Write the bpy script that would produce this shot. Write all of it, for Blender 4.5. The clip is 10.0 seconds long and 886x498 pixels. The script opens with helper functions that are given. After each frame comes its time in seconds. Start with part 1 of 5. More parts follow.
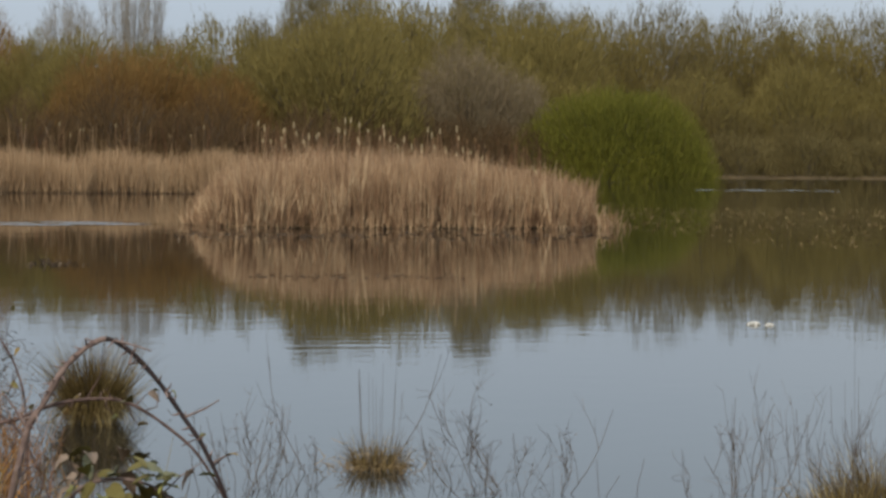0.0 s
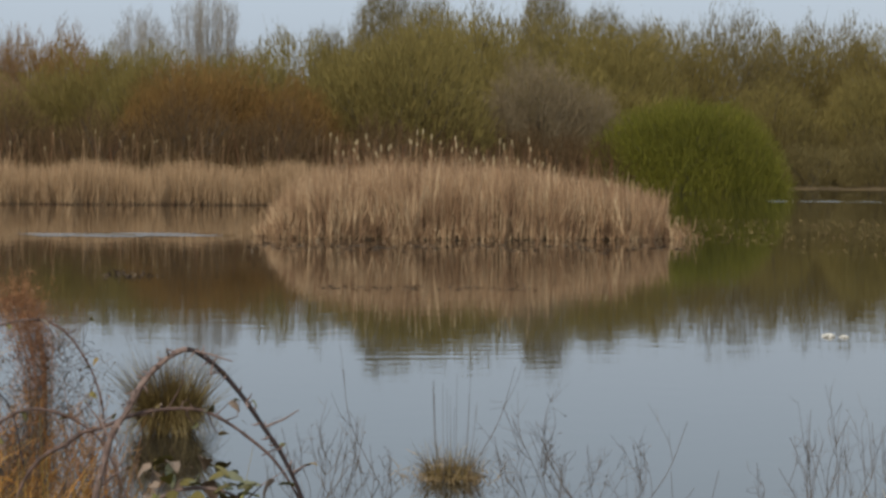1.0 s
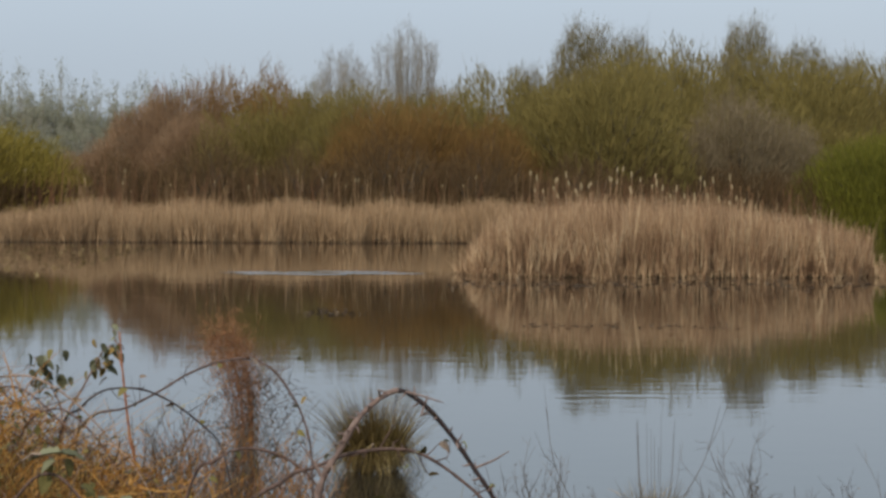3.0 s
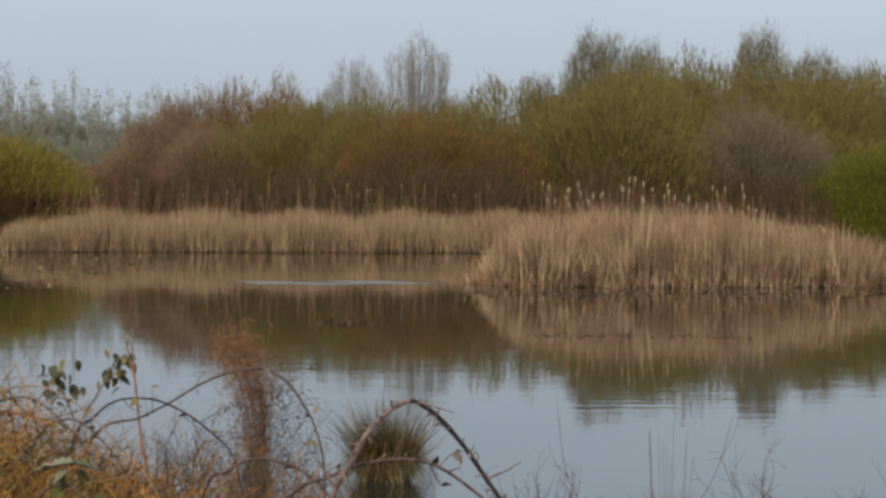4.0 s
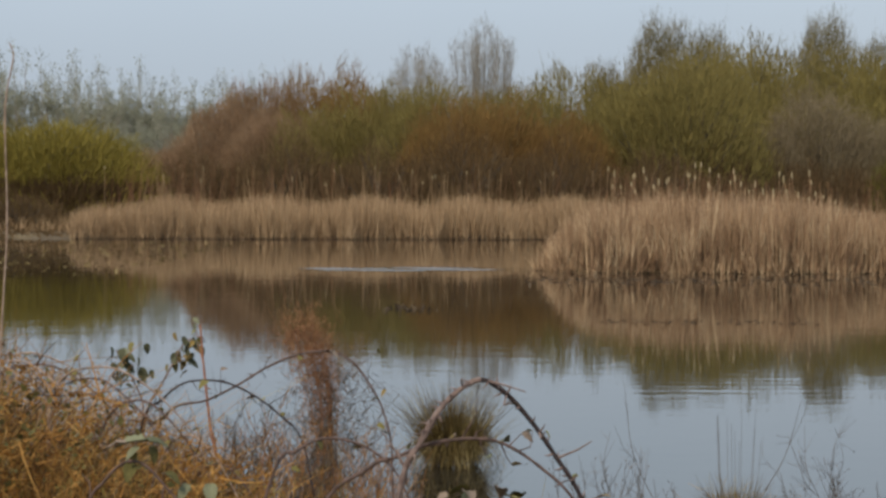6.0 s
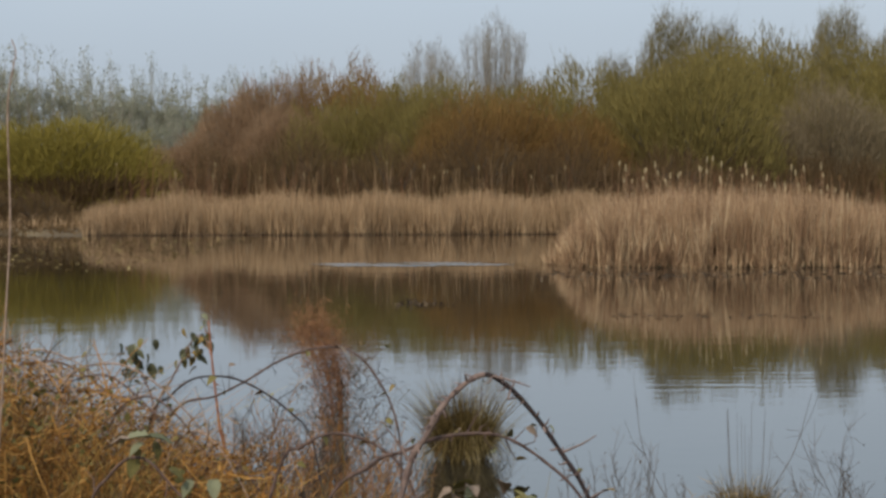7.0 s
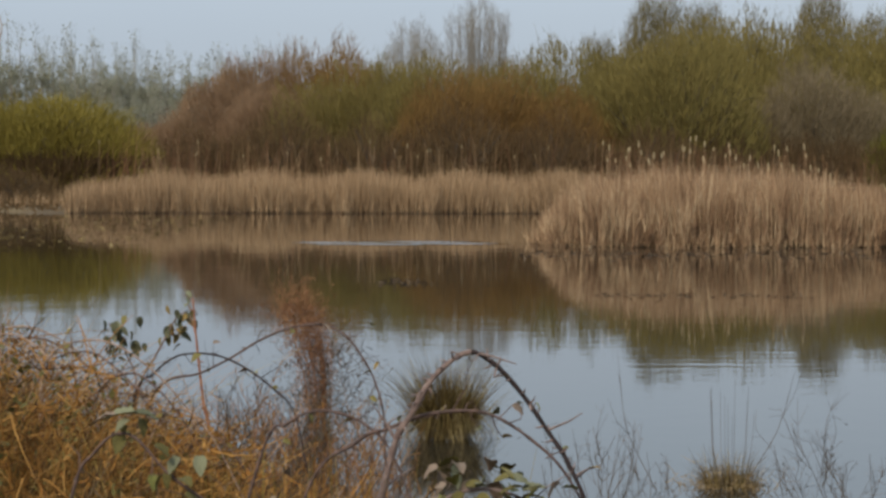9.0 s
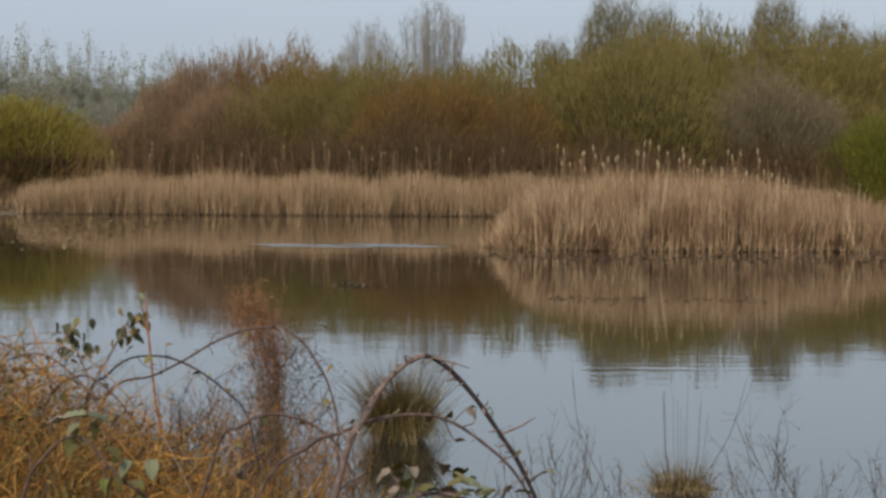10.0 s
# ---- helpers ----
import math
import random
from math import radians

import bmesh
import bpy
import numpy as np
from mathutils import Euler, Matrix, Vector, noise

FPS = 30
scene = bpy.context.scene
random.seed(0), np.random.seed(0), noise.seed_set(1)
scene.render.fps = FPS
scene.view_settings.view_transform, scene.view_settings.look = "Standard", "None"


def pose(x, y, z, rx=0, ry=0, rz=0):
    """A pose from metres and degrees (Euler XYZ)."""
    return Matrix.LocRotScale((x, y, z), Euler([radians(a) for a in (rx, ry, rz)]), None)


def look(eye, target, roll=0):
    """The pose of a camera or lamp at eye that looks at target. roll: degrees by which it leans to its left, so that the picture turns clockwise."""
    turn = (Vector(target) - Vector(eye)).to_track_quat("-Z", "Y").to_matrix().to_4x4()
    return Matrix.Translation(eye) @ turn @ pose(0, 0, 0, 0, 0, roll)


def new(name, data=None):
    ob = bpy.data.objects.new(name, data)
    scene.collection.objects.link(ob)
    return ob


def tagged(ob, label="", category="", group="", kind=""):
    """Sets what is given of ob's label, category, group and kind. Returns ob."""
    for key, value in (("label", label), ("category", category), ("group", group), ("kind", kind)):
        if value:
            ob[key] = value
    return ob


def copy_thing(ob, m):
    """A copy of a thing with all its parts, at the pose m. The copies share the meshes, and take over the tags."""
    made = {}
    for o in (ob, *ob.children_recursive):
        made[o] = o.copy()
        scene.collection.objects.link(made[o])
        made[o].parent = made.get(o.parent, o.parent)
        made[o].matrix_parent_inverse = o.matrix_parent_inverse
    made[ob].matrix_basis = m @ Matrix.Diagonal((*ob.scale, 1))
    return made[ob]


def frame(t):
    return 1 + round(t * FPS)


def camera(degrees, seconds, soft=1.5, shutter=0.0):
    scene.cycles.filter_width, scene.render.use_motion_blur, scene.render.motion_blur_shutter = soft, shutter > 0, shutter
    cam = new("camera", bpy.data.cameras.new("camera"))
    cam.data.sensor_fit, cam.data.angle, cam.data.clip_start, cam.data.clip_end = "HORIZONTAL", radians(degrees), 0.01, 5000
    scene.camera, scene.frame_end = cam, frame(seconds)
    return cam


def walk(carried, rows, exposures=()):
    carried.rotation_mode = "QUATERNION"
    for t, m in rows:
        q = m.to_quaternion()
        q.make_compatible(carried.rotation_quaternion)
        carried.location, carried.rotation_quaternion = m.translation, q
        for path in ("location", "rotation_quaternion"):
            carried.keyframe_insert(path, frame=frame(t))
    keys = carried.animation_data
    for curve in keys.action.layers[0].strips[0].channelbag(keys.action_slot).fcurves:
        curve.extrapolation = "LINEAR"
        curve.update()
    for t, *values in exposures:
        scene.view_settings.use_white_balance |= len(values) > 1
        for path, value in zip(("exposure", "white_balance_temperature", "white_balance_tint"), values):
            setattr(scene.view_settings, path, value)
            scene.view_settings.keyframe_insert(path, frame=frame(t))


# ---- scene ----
cam = camera(24.0, 10.0, soft=3.0)
walk(cam, [
    (0, look((0.044, 0.037, 2.006), (8.381, 49.285, -0.271), 0.51)),
    (0.5, look((0.041, 0.049, 2.005), (7.383, 49.458, -0.193), 0.38)),
    (1, look((0.022, 0.007, 2.008), (6.666, 49.522, -0.012), 0.45)),
    (1.5, look((0.016, 0.003, 2.012), (5.978, 49.616, 0.277), 0.27)),
    (2, look((-0.000, -0.016, 2.021), (3.874, 49.820, 0.839), 0.29)),
    (2.5, look((-0.007, -0.009, 2.017), (2.266, 49.925, 0.822), 0.25)),
    (3, look((-0.007, -0.012, 2.020), (1.883, 49.939, 0.873), 0.20)),
    (4.5, look((-0.007, -0.015, 2.022), (1.441, 49.957, 1.165), 0.23)),
    (5, look((-0.019, -0.012, 2.010), (1.179, 49.963, 0.961), 0.45)),
    (5.5, look((-0.030, -0.000, 2.000), (0.455, 49.983, 0.812), 0.45)),
    (7, look((0.002, 0.002, 1.999), (-0.249, 49.984, 0.655), -0.17)),
    (7.5, look((0.000, -0.000, 2.000), (0.000, 49.977, 0.496), 0.00)),
    (8, look((-0.006, 0.015, 2.000), (0.128, 49.991, 0.466), 0.26)),
    (8.5, look((-0.010, 0.003, 2.002), (0.089, 49.983, 0.559), 0.10)),
    (9, look((-0.008, 0.009, 1.994), (0.154, 49.974, 0.147), 0.07)),
    (9.5, look((-0.002, 0.015, 1.996), (1.063, 49.963, -0.015), 0.29)),
    (10, look((-0.007, 0.013, 1.997), (1.251, 49.966, 0.217), 0.37)),
], exposures=[(0, 0.16), (10, 0.16)])

# ---- light: an overcast spring day, a veiled sun high behind the camera to one side ----
SUN_UP, SUN_TURN = radians(42), radians(205)
world = bpy.data.worlds.new("overcast_sky")
world.use_nodes = True
scene.world = world
wt = world.node_tree
for n in list(wt.nodes):
    wt.nodes.remove(n)
w_out = wt.nodes.new("ShaderNodeOutputWorld")
w_back = wt.nodes.new("ShaderNodeBackground")
w_sky = wt.nodes.new("ShaderNodeTexSky")
w_sky.sky_type, w_sky.sun_disc = "NISHITA", False
w_sky.sun_elevation, w_sky.sun_rotation = SUN_UP, SUN_TURN
w_sky.air_density, w_sky.dust_density, w_sky.ozone_density = 1.0, 3.0, 1.0
w_hue = wt.nodes.new("ShaderNodeHueSaturation")
w_hue.inputs["Saturation"].default_value = 0.35
w_mix = wt.nodes.new("ShaderNodeMix")
w_mix.data_type = "RGBA"
w_mix.inputs["Factor"].default_value = 0.75
w_noise = wt.nodes.new("ShaderNodeTexNoise")
w_noise.inputs["Scale"].default_value = 2.2
w_noise.inputs["Detail"].default_value = 4
w_ramp = wt.nodes.new("ShaderNodeValToRGB")
w_ramp.color_ramp.elements[0].position, w_ramp.color_ramp.elements[1].position = 0.3, 0.75
w_ramp.color_ramp.elements[0].color = (5.65, 6.7, 7.95, 1)
w_ramp.color_ramp.elements[1].color = (6.5, 7.42, 8.4, 1)
w_coord = wt.nodes.new("ShaderNodeTexCoord")
wt.links.new(w_coord.outputs["Generated"], w_noise.inputs["Vector"])
wt.links.new(w_noise.outputs["Fac"], w_ramp.inputs["Fac"])
wt.links.new(w_sky.outputs["Color"], w_hue.inputs["Color"])
wt.links.new(w_hue.outputs["Color"], w_mix.inputs["A"])
wt.links.new(w_ramp.outputs["Color"], w_mix.inputs["B"])
# the cloud is thinner and bluer higher up
w_sep = wt.nodes.new("ShaderNodeSeparateXYZ")
w_rise = wt.nodes.new("ShaderNodeValToRGB")
w_rise.color_ramp.elements[0].position, w_rise.color_ramp.elements[1].position = 0.06, 0.17
w_rise.color_ramp.elements[0].color, w_rise.color_ramp.elements[1].color = (1, 1, 1, 1), (1.17, 1.21, 1.22, 1)
w_mul = wt.nodes.new("ShaderNodeMix")
w_mul.data_type, w_mul.blend_type = "RGBA", "MULTIPLY"
w_mul.inputs["Factor"].default_value = 1.0
wt.links.new(w_coord.outputs["Generated"], w_sep.inputs["Vector"])
wt.links.new(w_sep.outputs["Z"], w_rise.inputs["Fac"])
wt.links.new(w_mix.outputs["Result"], w_mul.inputs["A"])
wt.links.new(w_rise.outputs["Color"], w_mul.inputs["B"])
wt.links.new(w_mul.outputs["Result"], w_back.inputs["Color"])
w_back.inputs["Strength"].default_value = 0.08
wt.links.new(w_back.outputs["Background"], w_out.inputs["Surface"])

sun_data = bpy.data.lights.new("sun", "SUN")
sun_data.energy, sun_data.angle, sun_data.color = 3.0, radians(14), (1.0, 0.885, 0.72)
sun = new("sun", sun_data)
sun_dir = Vector((math.sin(SUN_TURN) * math.cos(SUN_UP), math.cos(SUN_TURN) * math.cos(SUN_UP), math.sin(SUN_UP)))
sun.matrix_world = look(sun_dir * 100, (0, 0, 0))

# ---- materials ----
def nodes_of(name, rough=0.8):
    m = bpy.data.materials.new(name)
    m.use_nodes = True
    t = m.node_tree
    b = t.nodes["Principled BSDF"]
    b.inputs["Roughness"].default_value = rough
    return m, t, b


def ramp_node(t, stops):
    r = t.nodes.new("ShaderNodeValToRGB")
    e = r.color_ramp.elements
    while len(e) < len(stops):
        e.new(0.5)
    for k, (p, c) in zip(e, stops):
        k.position, k.color = p, (*c, 1)
    return r


def plant_mat(name, stops, rough=0.75, grain=9.0, drift=0.35, spec=0.12, vary=0.8, thin=0.0):
    """Stalks, twigs or leaves: every piece takes its own tone, and a slow drift of tone runs through the stand."""
    m, t, b = nodes_of(name, rough)
    geo = t.nodes.new("ShaderNodeNewGeometry")
    tc = t.nodes.new("ShaderNodeTexCoord")
    slow = t.nodes.new("ShaderNodeTexNoise")
    slow.inputs["Scale"].default_value, slow.inputs["Detail"].default_value = drift, 3
    fine = t.nodes.new("ShaderNodeTexNoise")
    fine.inputs["Scale"].default_value, fine.inputs["Detail"].default_value = grain, 3
    t.links.new(tc.outputs["Object"], slow.inputs["Vector"])
    t.links.new(tc.outputs["Object"], fine.inputs["Vector"])
    add = t.nodes.new("ShaderNodeMath")
    add.operation = "MULTIPLY_ADD"
    t.links.new(geo.outputs["Random Per Island"], add.inputs[0])
    add.inputs[1].default_value = vary
    t.links.new(slow.outputs["Fac"], add.inputs[2])
    sub = t.nodes.new("ShaderNodeMath")
    sub.operation = "SUBTRACT"
    t.links.new(add.outputs[0], sub.inputs[0])
    sub.inputs[1].default_value = vary / 2
    r = ramp_node(t, stops)
    t.links.new(sub.outputs[0], r.inputs["Fac"])
    mul = t.nodes.new("ShaderNodeMix")
    mul.data_type, mul.blend_type = "RGBA", "MULTIPLY"
    mul.inputs["Factor"].default_value = 0.5
    grey = ramp_node(t, [(0.3, (0.55, 0.55, 0.55)), (0.7, (1, 1, 1))])
    t.links.new(fine.outputs["Fac"], grey.inputs["Fac"])
    t.links.new(r.outputs["Color"], mul.inputs["A"])
    t.links.new(grey.outputs["Color"], mul.inputs["B"])
    t.links.new(mul.outputs["Result"], b.inputs["Base Color"])
    b.inputs["Specular IOR Level"].default_value = spec
    if thin:  # light passes through fine twigs and young leaves
        glow = t.nodes.new("ShaderNodeBsdfTranslucent")
        both = t.nodes.new("ShaderNodeMixShader")
        both.inputs["Fac"].default_value = thin
        t.links.new(mul.outputs["Result"], glow.inputs["Color"])
        t.links.new(b.outputs["BSDF"], both.inputs[1])
        t.links.new(glow.outputs["BSDF"], both.inputs[2])
        t.links.new(both.outputs["Shader"], t.nodes["Material Output"].inputs["Surface"])
    return m


def bark_mat(name, dark, light, scale=14.0):
    m, t, b = nodes_of(name, 0.85)
    tc = t.nodes.new("ShaderNodeTexCoord")
    n = t.nodes.new("ShaderNodeTexNoise")
    n.inputs["Scale"].default_value, n.inputs["Detail"].default_value = scale, 5
    t.links.new(tc.outputs["Object"], n.inputs["Vector"])
    r = ramp_node(t, [(0.3, dark), (0.7, light)])
    t.links.new(n.outputs["Fac"], r.inputs["Fac"])
    t.links.new(r.outputs["Color"], b.inputs["Base Color"])
    bump = t.nodes.new("ShaderNodeBump")
    bump.inputs["Strength"].default_value, bump.inputs["Distance"].default_value = 0.5, 0.004
    t.links.new(n.outputs["Fac"], bump.inputs["Height"])
    t.links.new(bump.outputs["Normal"], b.inputs["Normal"])
    return m


M_REED = plant_mat("dry_reed", [(0.0, (0.107, 0.0615, 0.0336)), (0.35, (0.271, 0.164, 0.0984)), (0.65, (0.394, 0.261, 0.152)), (1.0, (0.656, 0.504, 0.324))], 0.7, 6, 1.3)
M_REED_FAR = plant_mat("dry_reed_far", [(0.0, (0.148, 0.0902, 0.0476)), (0.4, (0.32, 0.209, 0.119)), (1.0, (0.525, 0.377, 0.23))], 0.7, 6, 0.3)
M_REED_RED = plant_mat("reddish_reed", [(0.0, (0.107, 0.0492, 0.0287)), (0.5, (0.197, 0.0943, 0.0533)), (1.0, (0.295, 0.164, 0.0984))], 0.75, 6, 0.4)
M_PLUME = plant_mat("reed_fluff", [(0.0, (0.36, 0.28, 0.15)), (1.0, (0.66, 0.55, 0.35))], 0.9, 30, 2)
# wet reed litter, its near-black tones painting the shadow line under the stands
M_REED_FOOT_SHADE = plant_mat("shaded_wet_reed", [(0.0, (0.018, 0.010, 0.006)), (0.6, (0.065, 0.034, 0.019)), (1.0, (0.17, 0.10, 0.058))], 0.5, 8, 0.8)
M_CATTAIL = plant_mat("cattail_brown", [(0.0, (0.164, 0.082, 0.041)), (1.0, (0.328, 0.205, 0.107))], 0.9, 30, 2)
M_BARK = bark_mat("willow_bark", (0.03, 0.022, 0.016), (0.10, 0.08, 0.06))
M_BARK_PALE = bark_mat("pale_bark", (0.16, 0.14, 0.12), (0.34, 0.31, 0.27))
TREE_MATS = {
    # blue raised a little: distance haze mixed into the olive
    "olive": plant_mat("olive_twigs", [(0, (0.122, 0.0978, 0.033)), (0.45, (0.211, 0.168, 0.0562)), (0.8, (0.269, 0.216, 0.0733)), (1, (0.318, 0.261, 0.104))], 0.8, 1.2, 0.3, vary=0.45, thin=0.36),
    "hazel": plant_mat("olive_brown_twigs", [(0, (0.112, 0.0884, 0.0377)), (.45, (0.185, 0.148, 0.0612)), (.8, (0.24, 0.192, 0.0816)), (1, (0.296, 0.243, 0.117))], 0.8, 1.2, 0.3, vary=0.45, thin=0.36),
    "russet": plant_mat("russet_twigs", [(0, (0.145, 0.083, 0.031)), (0.45, (0.24, 0.14, 0.051)), (0.8, (0.30, 0.187, 0.066)), (1, (0.35, 0.25, 0.10))], 0.8, 1.2, 0.3, vary=0.45, thin=0.36),
    "plum": plant_mat("plum_twigs", [(0, (0.165, 0.104, 0.06)), (0.45, (0.29, 0.185, 0.11)), (1, (0.42, 0.292, 0.185))], 0.8, 1.2, 0.3, vary=0.45, thin=0.36),
    "brown": plant_mat("brown_twigs", [(0, (0.07, 0.044, 0.022)), (0.5, (0.145, 0.093, 0.046)), (1, (0.235, 0.16, 0.082))], 0.85, 1.5, 0.3, vary=0.45, thin=0.36),
    # grey-green twigs, made paler to carry the haze of distance in their colour
    "pale_willow": plant_mat("haze_paled_willow_twigs", [(0, (0.138, 0.138, 0.0968)), (0.5, (0.292, 0.292, 0.215)), (1, (0.462, 0.462, 0.369))], 0.8, 1.2, 0.3, vary=0.45, thin=0.36),
    "bare": plant_mat("bare_pale_twigs", [(0, (0.17, 0.158, 0.138)), (0.5, (0.31, 0.292, 0.26)), (1, (0.46, 0.435, 0.39))], 0.8, 2.5, 0.3, vary=0.45, thin=0.36),
    "dusk": plant_mat("dusky_twigs", [(0, (0.105, 0.088, 0.0462)), (0.5, (0.198, 0.165, 0.0836)), (1, (0.297, 0.251, 0.138))], 0.8, 1.2, 0.3, vary=0.45, thin=0.36),
    "grey": plant_mat("grey_twigs", [(0, (0.115, 0.088, 0.053)), (0.5, (0.235, 0.182, 0.11)), (1, (0.40, 0.325, 0.215))], 0.8, 1.5, 0.3, vary=0.45, thin=0.36),
    "green": plant_mat("fresh_green_leaves", [(0, (0.0768, 0.0792, 0.0168)), (0.45, (0.156, 0.154, 0.0264)), (0.8, (0.216, 0.206, 0.0336)), (1, (0.282, 0.264, 0.054))], 0.7, 1.5, 0.3, vary=0.45, thin=0.36),
    "yellow": plant_mat("yellow_green_leaves", [(0, (0.13, 0.10, 0.026)), (0.45, (0.245, 0.195, 0.042)), (1, (0.37, 0.30, 0.075))], 0.7, 1.5, 0.35, vary=0.45, thin=0.36),
}

# murky pond water: dark below, mirror-like at a low angle, with slack ripples
M_WATER, _t, _b = nodes_of("pond_water", 0.015)
_b.inputs["IOR"].default_value = 1.39
_tc = _t.nodes.new("ShaderNodeTexCoord")
_silt = _t.nodes.new("ShaderNodeTexNoise")
_silt.inputs["Scale"].default_value, _silt.inputs["Detail"].default_value = 0.12, 4
_t.links.new(_tc.outputs["Object"], _silt.inputs["Vector"])
_sr = ramp_node(_t, [(0.35, (0.014, 0.0125, 0.009)), (0.7, (0.024, 0.0215, 0.016))])
_t.links.new(_silt.outputs["Fac"], _sr.inputs["Fac"])
_t.links.new(_sr.outputs["Color"], _b.inputs["Base Color"])
_prev = None
for _scale, _stretch, _dist in ((0.6, (0.8, 1, 1), 0.0022), (3.0, (0.8, 1, 1), 0.0009), (11.0, (0.9, 1, 1), 0.00025)):
    _mp = _t.nodes.new("ShaderNodeMapping")
    _mp.inputs["Scale"].default_value = _stretch
    _nz = _t.nodes.new("ShaderNodeTexNoise")
    _nz.inputs["Scale"].default_value, _nz.inputs["Detail"].default_value = _scale, 2
    _bp = _t.nodes.new("ShaderNodeBump")
    _bp.inputs["Strength"].default_value, _bp.inputs["Distance"].default_value = 1.0, _dist
    _t.links.new(_tc.outputs["Object"], _mp.inputs["Vector"])
    _t.links.new(_mp.outputs["Vector"], _nz.inputs["Vector"])
    _t.links.new(_nz.outputs["Fac"], _bp.inputs["Height"])
    if _prev:
        _t.links.new(_prev.outputs["Normal"], _bp.inputs["Normal"])
    _prev = _bp
# fine parallel ripples where a breath of wind touches the open water
_area = _t.nodes.new("ShaderNodeMapping")
_area.vector_type = "TEXTURE"
_area.inputs["Location"].default_value, _area.inputs["Scale"].default_value = (3.2, 22.0, 0), (2.6, 2.6, 1)
_ball = _t.nodes.new("ShaderNodeTexGradient")
_ball.gradient_type = "SPHERICAL"
_line = _t.nodes.new("ShaderNodeTexWave")
_line.bands_direction = "Y"
_line.inputs["Scale"].default_value, _line.inputs["Distortion"].default_value, _line.inputs["Detail Scale"].default_value = 0.63, 1.2, 0.5
_amp = _t.nodes.new("ShaderNodeMath")
_amp.operation = "MULTIPLY"
_fine = _t.nodes.new("ShaderNodeBump")
_fine.inputs["Strength"].default_value, _fine.inputs["Distance"].default_value = 1.0, 0.0004
_t.links.new(_tc.outputs["Object"], _area.inputs["Vector"])
_t.links.new(_area.outputs["Vector"], _ball.inputs["Vector"])
_t.links.new(_tc.outputs["Object"], _line.inputs["Vector"])
_t.links.new(_ball.outputs["Fac"], _amp.inputs[0])
_t.links.new(_line.outputs["Fac"], _amp.inputs[1])
_t.links.new(_amp.outputs[0], _fine.inputs["Height"])
_t.links.new(_prev.outputs["Normal"], _fine.inputs["Normal"])
_t.links.new(_fine.outputs["Normal"], _b.inputs["Normal"])

M_GROUND, _t, _b = nodes_of("marsh_soil", 0.9)
_tc = _t.nodes.new("ShaderNodeTexCoord")
_n1 = _t.nodes.new("ShaderNodeTexNoise")
_n1.inputs["Scale"].default_value, _n1.inputs["Detail"].default_value = 0.35, 6
_n2 = _t.nodes.new("ShaderNodeTexNoise")
_n2.inputs["Scale"].default_value, _n2.inputs["Detail"].default_value = 11.0, 5
_t.links.new(_tc.outputs["Object"], _n1.inputs["Vector"])
_t.links.new(_tc.outputs["Object"], _n2.inputs["Vector"])
_mx = _t.nodes.new("ShaderNodeMath")
_mx.operation = "MULTIPLY_ADD"
_mx.inputs[1].default_value = 0.5
_t.links.new(_n2.outputs["Fac"], _mx.inputs[0])
_hv = _t.nodes.new("ShaderNodeMath")
_hv.operation = "MULTIPLY"
_hv.inputs[1].default_value = 0.5
_t.links.new(_n1.outputs["Fac"], _hv.inputs[0])
_t.links.new(_hv.outputs[0], _mx.inputs[2])
_gr = ramp_node(_t, [(0.3, (0.045, 0.03, 0.017)), (0.5, (0.11, 0.075, 0.035)), (0.7, (0.17, 0.12, 0.05))])
_t.links.new(_mx.outputs[0], _gr.inputs["Fac"])
_t.links.new(_gr.outputs["Color"], _b.inputs["Base Color"])
_bp = _t.nodes.new("ShaderNodeBump")
_bp.inputs["Distance"].default_value = 0.03
_t.links.new(_n2.outputs["Fac"], _bp.inputs["Height"])
_t.links.new(_bp.outputs["Normal"], _b.inputs["Normal"])

# ---- mesh helpers ----
rng = np.random.default_rng(7)


def mesh_of(name, verts, faces, material, smooth=False):
    me = bpy.data.meshes.new(name)
    if isinstance(faces, np.ndarray):
        k = faces.shape[1]
        me.vertices.add(len(verts))
        me.vertices.foreach_set("co", np.asarray(verts, np.float32).ravel())
        me.loops.add(faces.size)
        me.loops.foreach_set("vertex_index", faces.ravel().astype(np.int32))
        me.polygons.add(len(faces))
        me.polygons.foreach_set("loop_start", np.arange(0, faces.size, k, dtype=np.int32))
        me.update(calc_edges=True)
    else:
        me.from_pydata([tuple(v) for v in verts], [], faces)
        me.update()
    if smooth:
        me.polygons.foreach_set("use_smooth", [True] * len(me.polygons))
    me.materials.append(material)
    return me


def part(name, me, parent, label=""):
    ob = new(name, me)
    ob.parent = parent
    if label:
        tagged(ob, label)
    return ob


def thing(name, x, y, z, label, category, group="", kind=""):
    ob = new(name)
    ob.location = (x, y, z)
    ob.empty_display_size = 0.1
    return tagged(ob, label, category, group, kind)


def unit(v):
    return v / np.maximum(np.linalg.norm(v, axis=-1, keepdims=True), 1e-9)


